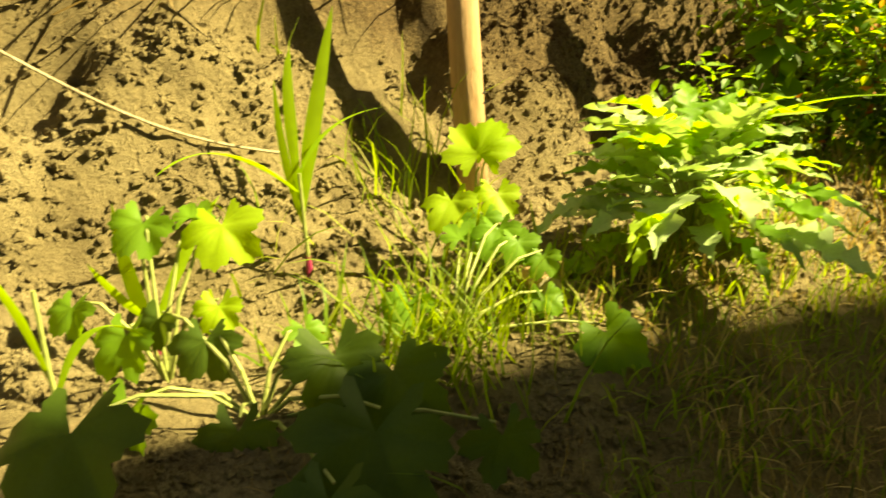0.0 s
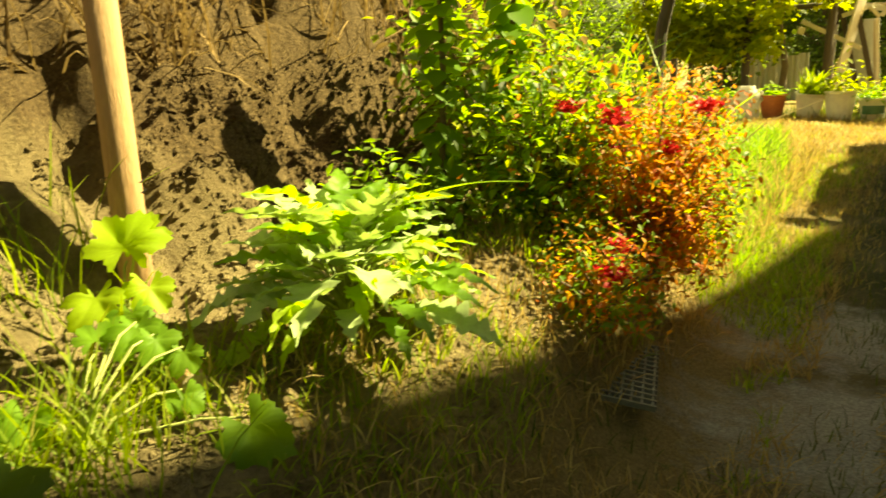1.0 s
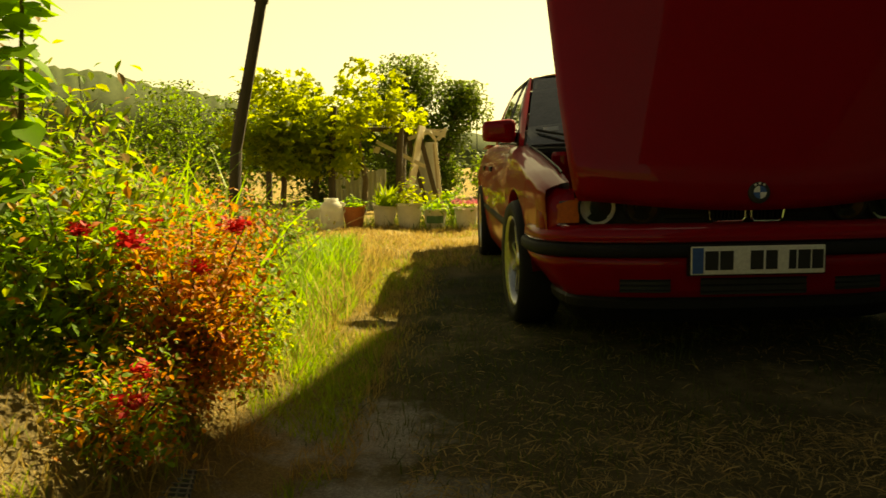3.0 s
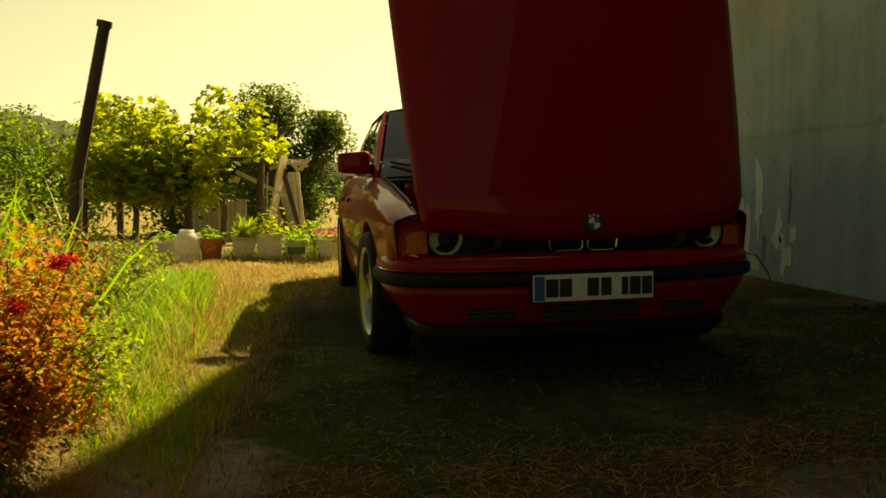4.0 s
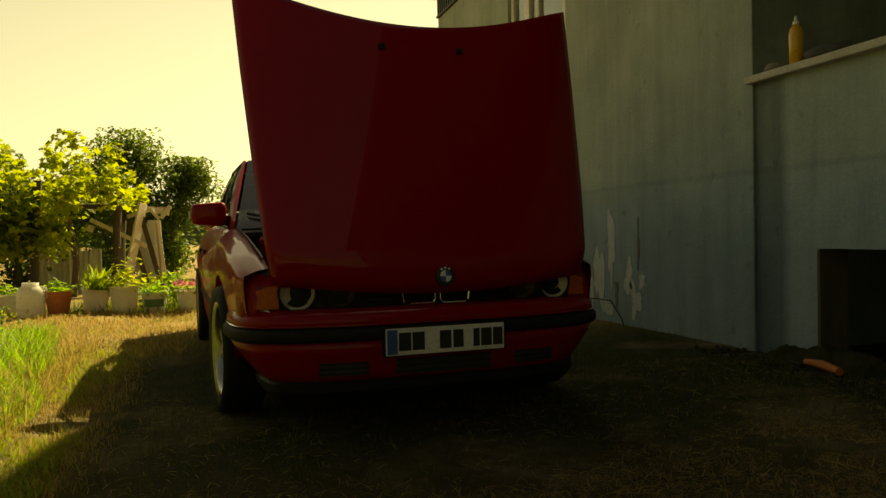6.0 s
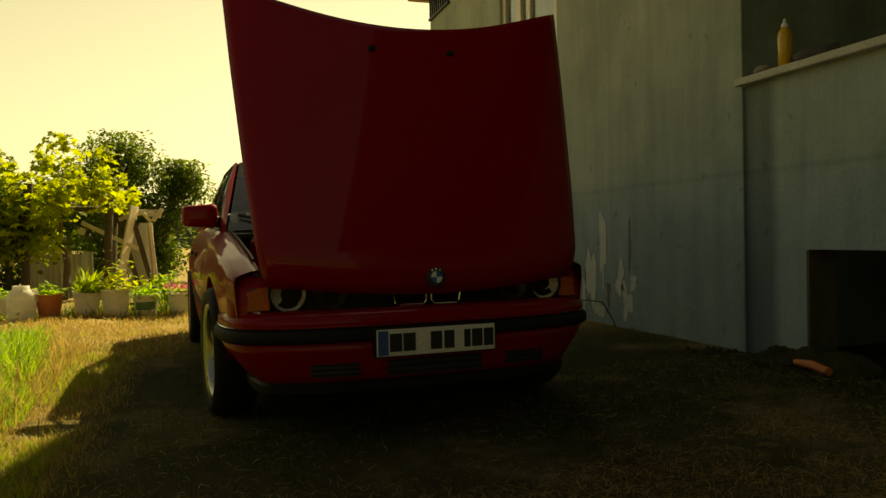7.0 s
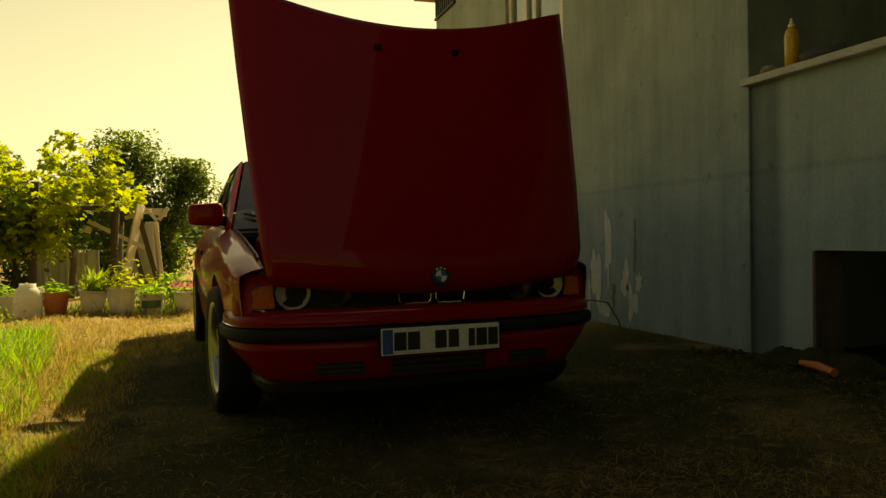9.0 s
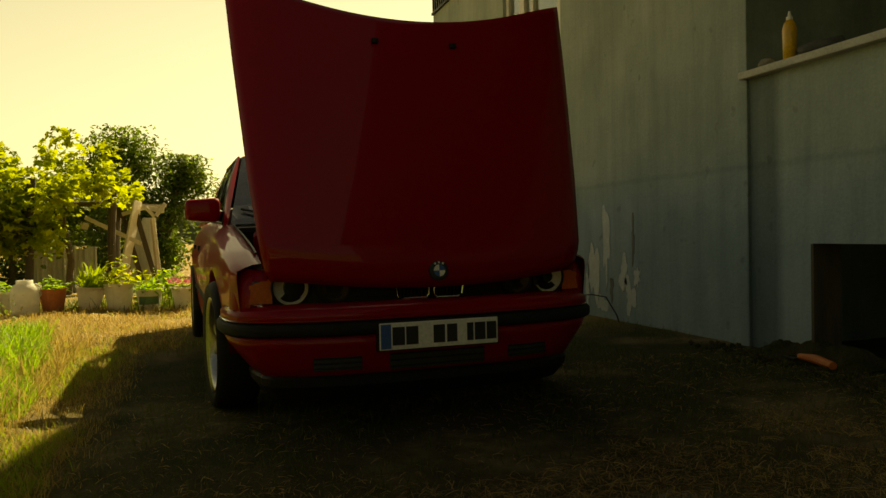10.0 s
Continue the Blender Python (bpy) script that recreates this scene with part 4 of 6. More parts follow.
# pale straws lying about the yard, curled and crossed
CURL = (np.array([(-.5, -.5, 0), (.5, -.5, 0), (-.5, -.22, .07), (.5, -.22, .07), (-.5, .08, .09), (.5, .08, .09), (-.5, .34, .05), (.5, .34, .05), (0, .52, -.02)], float) * np.array([1, 1, 1]), [(0, 1, 3, 2), (2, 3, 5, 4), (4, 5, 7, 6), (6, 7, 8)])
x, y = patchy(90000, -1.3, 2.55, -2.6, 1.2, 2.6, 0.36, 63)
keep = RNG.random(len(x)) < 0.12 + 0.88 * sstep(0.35, -0.35, y + 1.0 - 0.40 * np.clip(x, 0, 2) + 0.9 * (vnoise(x * 2.2, y * 2.2 + 8) - 0.5))
x, y = x[keep], y[keep]
n = len(x)
litter = foliage("straw_litter", CURL, on_ground(x, y, 0.004), rnd(0, 6.28, n), rnd(-0.35, 0.35, n), rnd(-0.5, 0.5, n), 0.015 + 0.05 * rnd(0, 1, n) ** 2, STRAW, wide=0.05)
tagged(litter, "loose pale straws scattered over the trodden yard", "straw", kind="stuff")
# tall grass along the edge of the yard
n = 10500
y = rnd(-0.35, 3.4, n)
x = -1.76 - 0.13 * np.clip(y - 0.8, 0, 4) - np.abs(RNG.normal(0, 0.30, n)) + 0.10 * (vnoise(y * 3, y * 0) - 0.5)
tall = 0.07 + 0.42 * np.clip(-1.70 - x, 0, 0.40)
turf("tall_grass", x, y, tall * 0.4, tall * (0.7 + 0.6 * vnoise(x * 5, y * 5)), MEADOW, "tall bright green grass along the yard", 0.035, 0.7)
n = 2200
y = rnd(-0.6, 3.4, n)
x = -1.76 - np.abs(RNG.normal(0, 0.35, n))
turf("tall_straw", x, y, 0.06, 0.26, SUNSTRAW, "yellow dry stalks among the tall grass", 0.025, 0.6)
# bank: dry grass hanging over its upper part
x, y = patchy(26000, -3.7, -2.55, -4.0, 1.2, 1.5, 0.45, 17)
keep = height(x, y) > 0.80
turf("bank_straw", x[keep], y[keep], 0.08, 0.26, THATCH, "brown dry grass over the bank's upper edge", 0.03, 1.5)
x, y = patchy(2500, -3.4, -2.2, -3.2, -0.2, 2.0, 0.86, 29)
turf("bank_weeds", x, y, 0.04, 0.14, GRASS, "sparse green weeds on the bank", 0.06, 0.9)
# clods of earth crumbling down the bank
CLOD = (np.array([(0.5, 0, 0.05), (0.1, 0.45, -0.05), (-0.48, 0.12, 0.04), (-0.1, -0.5, 0.0), (0.05, 0.05, 0.42), (-0.05, 0, -0.45)], float), [(0, 1, 4), (1, 2, 4), (2, 3, 4), (3, 0, 4), (1, 0, 5), (2, 1, 5), (3, 2, 5), (0, 3, 5)])
n = 80000
x, y = rnd(-3.0, -1.9, n), rnd(-3.7, -0.7, n)
keep = vnoise(x * 3.5, y * 3.5 + 60) + 0.5 * vnoise(x * 12, y * 12) + 0.35 * sstep(-2.2, -2.5, x) > 0.72
keep &= height(x, y) < 0.62 + 0.3 * vnoise(x * 5, y * 5 + 9)
x, y = x[keep], y[keep]
n = len(x)
clods = foliage("clods", CLOD, on_ground(x, y, -0.001), rnd(0, 6.28, n), rnd(-1.5, 1.5, n), rnd(-1.5, 1.5, n), 0.005 + 0.018 * rnd(0, 1, n) ** 4, EARTH)
tagged(clods, "crumbled clods of brown earth", "clods", kind="stuff")


def shrub(name, at, label, leaf_mats, size, count, leaf, stems=10, category="shrub", tmpl=LEAF, droop=0.2):
    """Stems from one foot and a crown of separate leaves in uneven clumps. size: half widths and height."""
    sx, sy, sz = size
    top = thing(name, at, label, category)
    tips = []
    for _ in range(stems):
        a, r = RNG.uniform(0, 6.28), RNG.uniform(0.2, 1) ** 0.6
        tip = Vector((sx * r * math.cos(a), sy * r * math.sin(a), sz * RNG.uniform(0.55, 1.0) * (1.1 - 0.35 * r)))
        mid = Vector((tip.x * 0.35, tip.y * 0.35, tip.z * 0.55))
        part("stem", tube(bmesh.new(), [(tip.x * 0.08, tip.y * 0.08, -0.02), mid, tip], [0.008 * sz + 0.003, 0.005 * sz + 0.002, 0.002], 5), BARK, top)
        tips += [(tip, 1.0), (mid.lerp(tip, 0.5), 0.8), (mid, 0.6), (Vector((tip.x * 0.7, tip.y * 0.7, sz * 0.18)), 0.5)]
    for mat, share in leaf_mats:
        n = int(count * share)
        pick = RNG.integers(0, len(tips), n)
        spread = min(sx, sy, sz) * 0.30
        pos = np.array([tuple(tips[k][0]) for k in pick]) + np.clip(RNG.normal(0, 1, (n, 3)), -1.5, 1.5) * spread * np.array([1, 1, 0.8])
        pos[:, 2] = np.maximum(pos[:, 2], 0.03)
        foliage("leaves", tmpl, pos, rnd(0, 6.28, n), rnd(-0.9, 0.5, n) - droop, rnd(-0.6, 0.6, n), rnd(0.6, 1.3, n) * leaf, mat, top)
    return top


def flower(at, r, mat, parent, n=70):
    p = np.tile(np.array(at, float), (n, 1)) + RNG.normal(0, r * 0.38, (n, 3)) * np.array([1, 1, 0.6])
    return foliage("blossom", LEAF, p, rnd(0, 6.28, n), rnd(-0.2, 1.0, n), rnd(-0.5, 0.5, n), rnd(0.35, 0.65, n) * r, mat, parent, 1.6, "dense red flower cluster")


def gz(x, y):
    return (x, y, ground_z(x, y))


# the flowering border
shrub("green_shrub", gz(-2.10, -1.22), "dense green shrub growing on the verge", [(FRESH, 0.55), (VINE, 0.22), (DARKLEAF, 0.18), (ORANGE, 0.05)], (0.22, 0.26, 0.52), 3300, 0.034, 18)
bush = shrub("orange_shrub", gz(-1.90, -0.98), "shrub turning orange and yellow with red flowers", [(ORANGE, 0.84), (FRESH, 0.09), (VINE, 0.07)], (0.20, 0.36, 0.60), 9500, 0.023, 26)
base = Vector(bush.matrix_basis.translation)
for p, r in (((-1.852, -1.43, 0.37), 0.034), ((-1.823, -1.545, 0.335), 0.042), ((-1.99, -1.38, 0.68), 0.034), ((-1.868, -1.40, 0.655), 0.042), ((-1.75, -1.04, 0.656), 0.04), ((-1.81, -1.16, 0.56), 0.034), ((-1.94, -1.2, 0.564), 0.026), ((-1.773, -0.93, 0.655), 0.036), ((-1.96, -1.09, 0.67), 0.03)):
    flower(Vector(p) - base, r, RED, bush)
shrub("low_shrub", gz(-1.88, -1.45), "low yellow-green shrub at the foot of the border", [(FRESH, 0.5), (ORANGE, 0.5)], (0.17, 0.20, 0.24), 2200, 0.022, 14)
shrub("yellow_shrub", gz(-1.95, -0.45), "yellowing low shrub beside the tall grass", [(VINE, 0.75), (FRESH, 0.25)], (0.20, 0.32, 0.30), 2600, 0.025, 14)
for x, y, sx, sy, sz in ((-2.55, 0.15, 0.35, 0.4, 0.5), (-2.9, 1.0, 0.5, 0.5, 0.65), (-3.3, -0.3, 0.45, 0.4, 0.45), (-2.55, 1.9, 0.35, 0.5, 0.45), (-3.4, 2.4, 0.6, 0.6, 0.8), (-2.7, 3.4, 0.35, 0.6, 0.45), (-3.9, 4.0, 0.7, 0.8, 0.9)):
    shrub("hedge_bush", gz(x, y), "tangled green hedge bush on the bank", [(FRESH, 0.34), (DARKLEAF, 0.22), (VINE, 0.20), (THATCH, 0.16), (STRAW, 0.08)], (sx, sy, sz), 2100, 0.044, 14)
x, y = RNG.normal(-2.55, 0.13, 420), RNG.normal(0.35, 0.16, 420)
turf("dead_reeds", x[:160] + 0.03, y[:160], 0.40, 0.90, STRAW, "pale dead stalks standing among the reeds", 0.02, 0.4, "reeds")
x, y = x[160:], y[160:]
turf("reeds", x, y, 0.45, 0.95, FRESH, "clump of tall yellow-green reeds on the bank", 0.02, 0.35, "reeds")


def sapling(at, tip, label, leaf=0.09, n=34):
    top = thing("sapling", at, label, "sapling")
    d = Vector(tip) - Vector(at)
    part("trunk", tube(bmesh.new(), [(0, 0, -0.02), d * 0.5 + Vector((0.01, 0.01, 0)), d], [0.011, 0.008, 0.004], 7), BARK, top)
    me = data_mesh("leaf", *scatter(LEAF, [(0, 0, 0)], np.zeros(1), np.zeros(1), np.zeros(1), [1.0], 1.7), FRESH, True)
    for k in range(n):
        p = d * (0.12 + 0.88 * k / n)
        ob = new("leaf", me)
        ob.parent = top
        s = leaf * RNG.uniform(0.6, 1.2)
        ob.matrix_basis = Matrix.Translation(p) @ pose(0, 0, 0, RNG.uniform(-50, 10), RNG.uniform(-20, 20), 137.5 * k) @ Matrix.Scale(s, 4) @ Matrix.Translation((0, 0.15, 0))
    return top


shrub("tall_shrub", gz(-2.42, -0.95), "tall loose green shrub against the bank", [(FRESH, 0.45), (DARKLEAF, 0.17), (VINE, 0.20), (THATCH, 0.18)], (0.28, 0.26, 0.80), 2100, 0.048, 18)
shrub("tall_shrub", gz(-2.62, -0.40), "tall green shrub growing on the bank's end", [(FRESH, 0.38), (DARKLEAF, 0.2), (VINE, 0.22), (THATCH, 0.20)], (0.35, 0.35, 0.80), 2300, 0.05, 16)
shrub("dry_bush", gz(-2.98, -1.25), "withered brown bush with dark stems on the bank", [(THATCH, 0.65), (STRAW, 0.15), (GRASS, 0.20)], (0.30, 0.28, 0.36), 1000, 0.045, 22)
shrub("dry_bush", gz(-3.08, -1.80), "withered brown bush on the bank's brow", [(THATCH, 0.7), (STRAW, 0.15), (GRASS, 0.15)], (0.30, 0.28, 0.26), 700, 0.045, 16)
shrub("weed_clump", gz(-2.30, -1.62), "clump of green weeds at the foot of the bank", [(FRESH, 0.8), (DARKLEAF, 0.2)], (0.16, 0.16, 0.22), 500, 0.035, 7)
sapling(gz(-2.26, -1.26), (-2.17, -1.22, 1.30), "slim green-leaved sapling on the verge", 0.085, 130)
sapling(gz(-2.33, -1.42), (-2.33, -1.38, 1.18), "green-leaved sapling beside another", 0.08, 100)

# stake, leaning post, drain grate, log
stake = thing("garden_stake", gz(-2.50, -2.225), "round brown wooden stake set in the bank", "stake")
part("shaft", tube(bmesh.new(), [(0.0, 0, -0.12), (-0.012, 0.012, 0.18), (-0.05, 0.05, 0.85)], [0.031, 0.030, 0.028], 14), STAKE, stake, smooth=True)
part("wire_tie", tube(bmesh.new(), [(-0.02 + 0.033 * math.cos(a), 0.02 + 0.033 * math.sin(a), 0.20 + 0.003 * a) for a in np.linspace(0, 12, 40)], 0.0015, 4), TRIM, stake)
pole = thing("leaning_pole", (-2.80, 2.16, 0.20), "dark leaning timber pole standing among the bushes", "pole")
part("shaft", tube(bmesh.new(), [(0, 0, -0.3), (0.085, -0.01, 0.738), (0.315, -0.05, 1.70)], [0.042, 0.040, 0.036], 12), DARKWOOD, pole)
part("cap", tube(bmesh.new(), [(0.312, -0.05, 1.69), (0.32, -0.052, 1.73)], 0.047, 12), DARKWOOD, pole)
grate = thing("drain_grate", pose(-1.80, -1.50, ground_z(-1.80, -1.50) - 0.006, 0, 9, 14), "plastic grid half sunk in the grass", "grate")
PLASTIC = plain("grey_plastic", (0.09, 0.09, 0.08), (0.17, 0.17, 0.15), 0.7)
for k in range(14):
    part("slat", box(bmesh.new(), -0.06, 0.06, -0.18 + 0.026 * k, -0.173 + 0.026 * k, 0, 0.012), PLASTIC, grate)
for k in range(6):
    part("bar", box(bmesh.new(), -0.06 + 0.022 * k, -0.055 + 0.022 * k, -0.18, 0.169, 0.001, 0.0105), PLASTIC, grate)
log = thing("cut_log", pose(-2.15, -2.42, ground_z(-2.15, -2.42) + 0.02, 86, 0, 65), "short pale cut branch lying on the bed", "log")
part("bark", lathe(bmesh.new(), [(0.014, -0.06), (0.019, -0.055), (0.021, 0.0), (0.019, 0.028)], 12), STAKE, log)
part("cut_face", lathe(bmesh.new(), [(0.001, 0.0305), (0.018, 0.03), (0.019, 0.027)], 12), WOOD, log)

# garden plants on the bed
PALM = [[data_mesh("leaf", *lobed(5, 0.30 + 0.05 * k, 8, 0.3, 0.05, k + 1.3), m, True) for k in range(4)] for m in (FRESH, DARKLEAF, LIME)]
ANGLED = [data_mesh("leaf", *lobed(5, 0.18, 8, 0.3, 0.04, k + 7.7), FRESH, True) for k in range(2)]


def leafed(at, leaves, name, label, category, stem_mat=STEM, r=0.005):
    """A plant: leaves as (place, width, mesh, tilt, turn, roll), each on its own stalk from the foot."""
    top = thing(name, at, label, category)
    o = Vector(at)
    for k, (p, w, kinds, tilt, turn, roll) in enumerate(leaves):
        me = kinds[k % len(kinds)]
        p = Vector(p) - o
        bow = Vector((p.x * 0.5, p.y * 0.5, p.z * 0.75 + 0.02))
        stalk = part("stalk", tube(bmesh.new(), [(0, 0, -0.01), bow * 0.6, bow * 0.55 + p * 0.45, p], [r, r * 0.9, r * 0.75, r * 0.6], 7), stem_mat, top)
        leaf = new("leaf", me)
        leaf.parent = stalk
        leaf.matrix_basis = Matrix.Translation(p) @ pose(0, 0, 0, tilt, roll, turn) @ Matrix.Scale(w, 4)
    return top


P, D, V = PALM
# squash: dark leaf copies paint the house shade, lime copies the sun
leafed(gz(-2.19, -2.86), [((-2.182, -3.034, 0.42), 0.20, D, -42, 215, 8), ((-2.13, -2.79, 0.425), 0.15, D, -50, 245, 5), ((-2.03, -2.80, 0.385), 0.22, D, -48, 225, -10), ((-1.965, -2.70, 0.35), 0.12, D, -62, 250, 0), ((-2.261, -2.872, 0.43), 0.11, D, -60, 220, 0), ((-2.315, -2.904, 0.45), 0.085, D, -55, 200, 0), ((-2.15, -2.90, 0.37), 0.12, D, -62, 230, 0), ((-2.21, -2.78, 0.42), 0.07, P, -45, 260, 0), ((-2.09, -2.74, 0.40), 0.16, D, -50, 240, 10), ((-2.22, -2.98, 0.40), 0.12, P, -60, 200, 0), ((-2.0, -2.88, 0.35), 0.15, D, -40, 215, 0)], "squash_vine", "trailing squash vine on the bed, its broad leaves coloured dark for shade", "plant", r=0.003)
leafed(gz(-2.36, -2.90), [((-2.379, -2.785, 0.53), 0.135, V, -55, 240, 10), ((-2.414, -2.868, 0.545), 0.11, P, -50, 225, -10), ((-2.33, -2.94, 0.44), 0.11, P, -58, 215, 0), ((-2.40, -2.82, 0.52), 0.08, P, 35, 40, 0), ((-2.41, -2.97, 0.46), 0.09, P, -50, 205, 0), ((-2.30, -2.84, 0.45), 0.08, V, -60, 240, 0)], "squash_plant", "young squash plant, some leaves coloured yellow-green for sunlight", "plant", r=0.003)
leafed(gz(-2.14, -2.60), [((-2.035, -2.437, 0.355), 0.13, ANGLED, -55, 250, 20), ((-2.104, -2.47, 0.395), 0.07, ANGLED, -50, 240, 0), ((-2.201, -2.455, 0.47), 0.10, P, -45, 230, 0), ((-2.23, -2.50, 0.44), 0.085, P, 35, 50, 0), ((-2.16, -2.46, 0.46), 0.085, P, -55, 240, 0), ((-2.20, -2.62, 0.41), 0.10, P, -40, 215, 0), ((-2.13, -2.44, 0.44), 0.07, P, -60, 235, 0), ((-2.24, -2.45, 0.45), 0.075, P, -30, 250, 0)], "bean_plant", "low leafy plant with pale fanned stalks", "plant", r=0.0026)
leafed(gz(-2.36, -2.36), [((-2.336, -2.357, 0.52), 0.15, V, 55, 50, 0), ((-2.33, -2.33, 0.48), 0.11, V, -50, 240, 0), ((-2.36, -2.40, 0.48), 0.12, V, -45, 225, 0), ((-2.31, -2.38, 0.45), 0.09, P, -45, 235, 0), ((-2.35, -2.32, 0.53), 0.11, V, 60, 40, 0)], "gourd_plant", "bright yellow-green gourd plant at the foot of the stake", "plant", r=0.0026)


def jagged(rows=18, lobes=5, wide=0.30, seed=0):
    """A long arching leaf cut into pointed lobes."""
    v, f = [], []
    for k in range(rows + 1):
        u = k / rows
        saw = 1 - ((u * lobes) % 1.0)
        w = wide * math.sin(math.pi * min(1, 0.08 + 0.92 * u) ** 0.75) * (0.42 + 0.58 * saw)
        w *= 1 + 0.5 * noise.noise((u * 7, seed * 3.7, 0.2))
        z = 0.30 * u - (0.36 + 0.06 * seed) * u * u + 0.05 * noise.noise((u * 4, seed * 2.1, 1.7))
        v += [(-w, u + 0.05, z + 0.22 * w + 0.10 * noise.noise((u * 9, seed, 3.3))), (-w * 0.45, u + 0.01, z + 0.14 * w), (0, u, z), (w * 0.45, u + 0.01, z + 0.14 * w), (w * (0.85 + 0.3 * noise.noise((u * 8, seed, 9.1))), u + 0.05, z + 0.22 * w + 0.10 * noise.noise((u * 9, seed, 6.3)))]
        if k:
            f += [(5 * k - 5 + j, 5 * k - 4 + j, 5 * k + 1 + j, 5 * k + j) for j in range(4)]
    return np.array(v, float), f


JAGGED = [data_mesh("leaf", *jagged(28, 7, w, k), m, True) for k, (w, m) in enumerate(((0.34, SILVER), (0.22, FRESH), (0.27, SILVER), (0.17, LIME), (0.30, SILVER)))]
sq = []
foot = ground_z(-2.095, -2.12)
for k in range(84):
    a = radians(137.5 * k)
    ring = (k % 28) / 27
    r = 0.015 + 0.10 * ring
    x, y = -2.095 + r * math.cos(a), -2.12 + r * math.sin(a) * 1.1
    z = foot + 0.165 - 0.10 * ring + RNG.uniform(-0.02, 0.03)
    sq.append(((x, y, z), RNG.uniform(0.09, 0.17), JAGGED, 46 - 62 * ring + RNG.uniform(-10, 10), math.degrees(a) - 90, RNG.uniform(-18, 18)))
leafed(gz(-2.095, -2.12), sq, "artichoke_plant", "bushy plant with large silvery jagged leaves", "plant", r=0.0028)


def maize(at, leaves, label, beet=False):
    top = thing("maize_seedling", at, label, "plant")
    part("stalk", tube(bmesh.new(), [(0, 0, -0.01), (0.002, 0.0, 0.07), (0.0, 0.004, 0.16)], [0.0035, 0.003, 0.0025], 8), STEM, top)
    part("stem_base", tube(bmesh.new(), [(0, 0, -0.01), (0, 0, 0.03)], [0.007, 0.004], 8), PURPLE, top, "purple stem base")
    for start, mid, tip, w in leaves:
        a, b, c = Vector(start), Vector(mid), Vector(tip)
        side = Vector((0.62, 0.78, 0.0))
        bm = bmesh.new()

        def blade(u, v):
            p = a * (1 - u) ** 2 + b * 2 * u * (1 - u) + c * u * u
            width = w * (0.35 + 0.65 * min(1, u * 3)) * (1 - u**3) ** 0.8
            return p + side * (v - 0.5) * width + Vector((0, 0, -abs(v - 0.5) * width * 0.5)) * 0.4

        sheet(bm, blade, 12, 4)
        part("leaf", bm, LIME, top, smooth=True)
    return top


maize(gz(-2.457, -2.622), [((0, 0, 0.10), (-0.03, 0.06, 0.25), (-0.05, 0.13, 0.40), 0.028), ((0, 0, 0.12), (-0.06, 0.03, 0.30), (-0.07, 0.055, 0.34), 0.02), ((0, 0, 0.15), (-0.01, 0.05, 0.24), (0.02, 0.16, 0.24), 0.010), ((0, 0, 0.08), (-0.03, -0.01, 0.2), (-0.05, 0.01, 0.30), 0.014), ((0, 0, 0.13), (0.0, -0.12, 0.26), (0.02, -0.22, 0.20), 0.014)], "upright maize seedling with a purple stem base")
maize(gz(-2.47, -2.87), [((0, 0, 0.02), (-0.02, -0.02, 0.12), (-0.04, -0.01, 0.22), 0.024), ((0, 0, 0.04), (-0.02, 0.08, 0.16), (-0.03, 0.14, 0.20), 0.020), ((0, 0, 0.05), (0.0, -0.04, 0.10), (0.01, -0.07, 0.16), 0.018)], "small maize seedling with arching leaves")
maize(gz(-2.30, -3.04), [((0, 0, 0.05), (0.02, -0.02, 0.20), (0.05, -0.06, 0.22), 0.012), ((0, 0, 0.03), (-0.02, 0.05, 0.14), (0.03, 0.10, 0.08), 0.014)], "maize seedling with dark narrow arching leaves")
maize(gz(-2.13, -2.06), [((0, 0, 0.15), (0.12, 0.05, 0.26), (0.30, 0.11, 0.24), 0.026), ((0, 0, 0.15), (-0.05, -0.05, 0.26), (-0.12, -0.10, 0.24), 0.022)], "maize seedling standing inside the silvery plant")
x, y = RNG.normal(-2.56, 0.035, 60), RNG.normal(-2.33, 0.07, 60)
turf("sedge_tuft", x, y, 0.10, 0.22, GRASS, "tuft of thin green blades beside the stake", 0.025, 0.4)
x, y = RNG.normal(-2.15, 0.07, 220), RNG.normal(-2.62, 0.07, 220)
turf("fan_tuft", x, y, 0.06, 0.16, GRASS, "tuft of fine grass on the bed", 0.03, 0.7)
# a dry creeper stem along the bank
runner = thing("dry_runner", gz(-2.67, -2.94), "long dry creeper stem lying on the bank", "stem")
o = Vector(runner.matrix_basis.translation)
pts = [Vector((-2.669 + 0.095 * u, -2.938 + 0.36 * u, 0.758 - 0.197 * u - 0.03 * math.sin(3.1 * u))) - o for u in np.linspace(0, 1, 14)]
part("stem", tube(bmesh.new(), pts, 0.0025, 6), WOOD, runner)

# ---- pots, arbour, fence, far things ----
POTWHITE = leafy("stained_white_plastic", [(0, (0.62, 0.60, 0.52)), (1, (0.75, 0.73, 0.66))], (0.8, 0.78, 0.68), 0.4, 0.6, 14)
POTRED = plain("terracotta_plastic", (0.38, 0.11, 0.05), (0.50, 0.18, 0.08), 0.65, scale=9, bump=0.2)


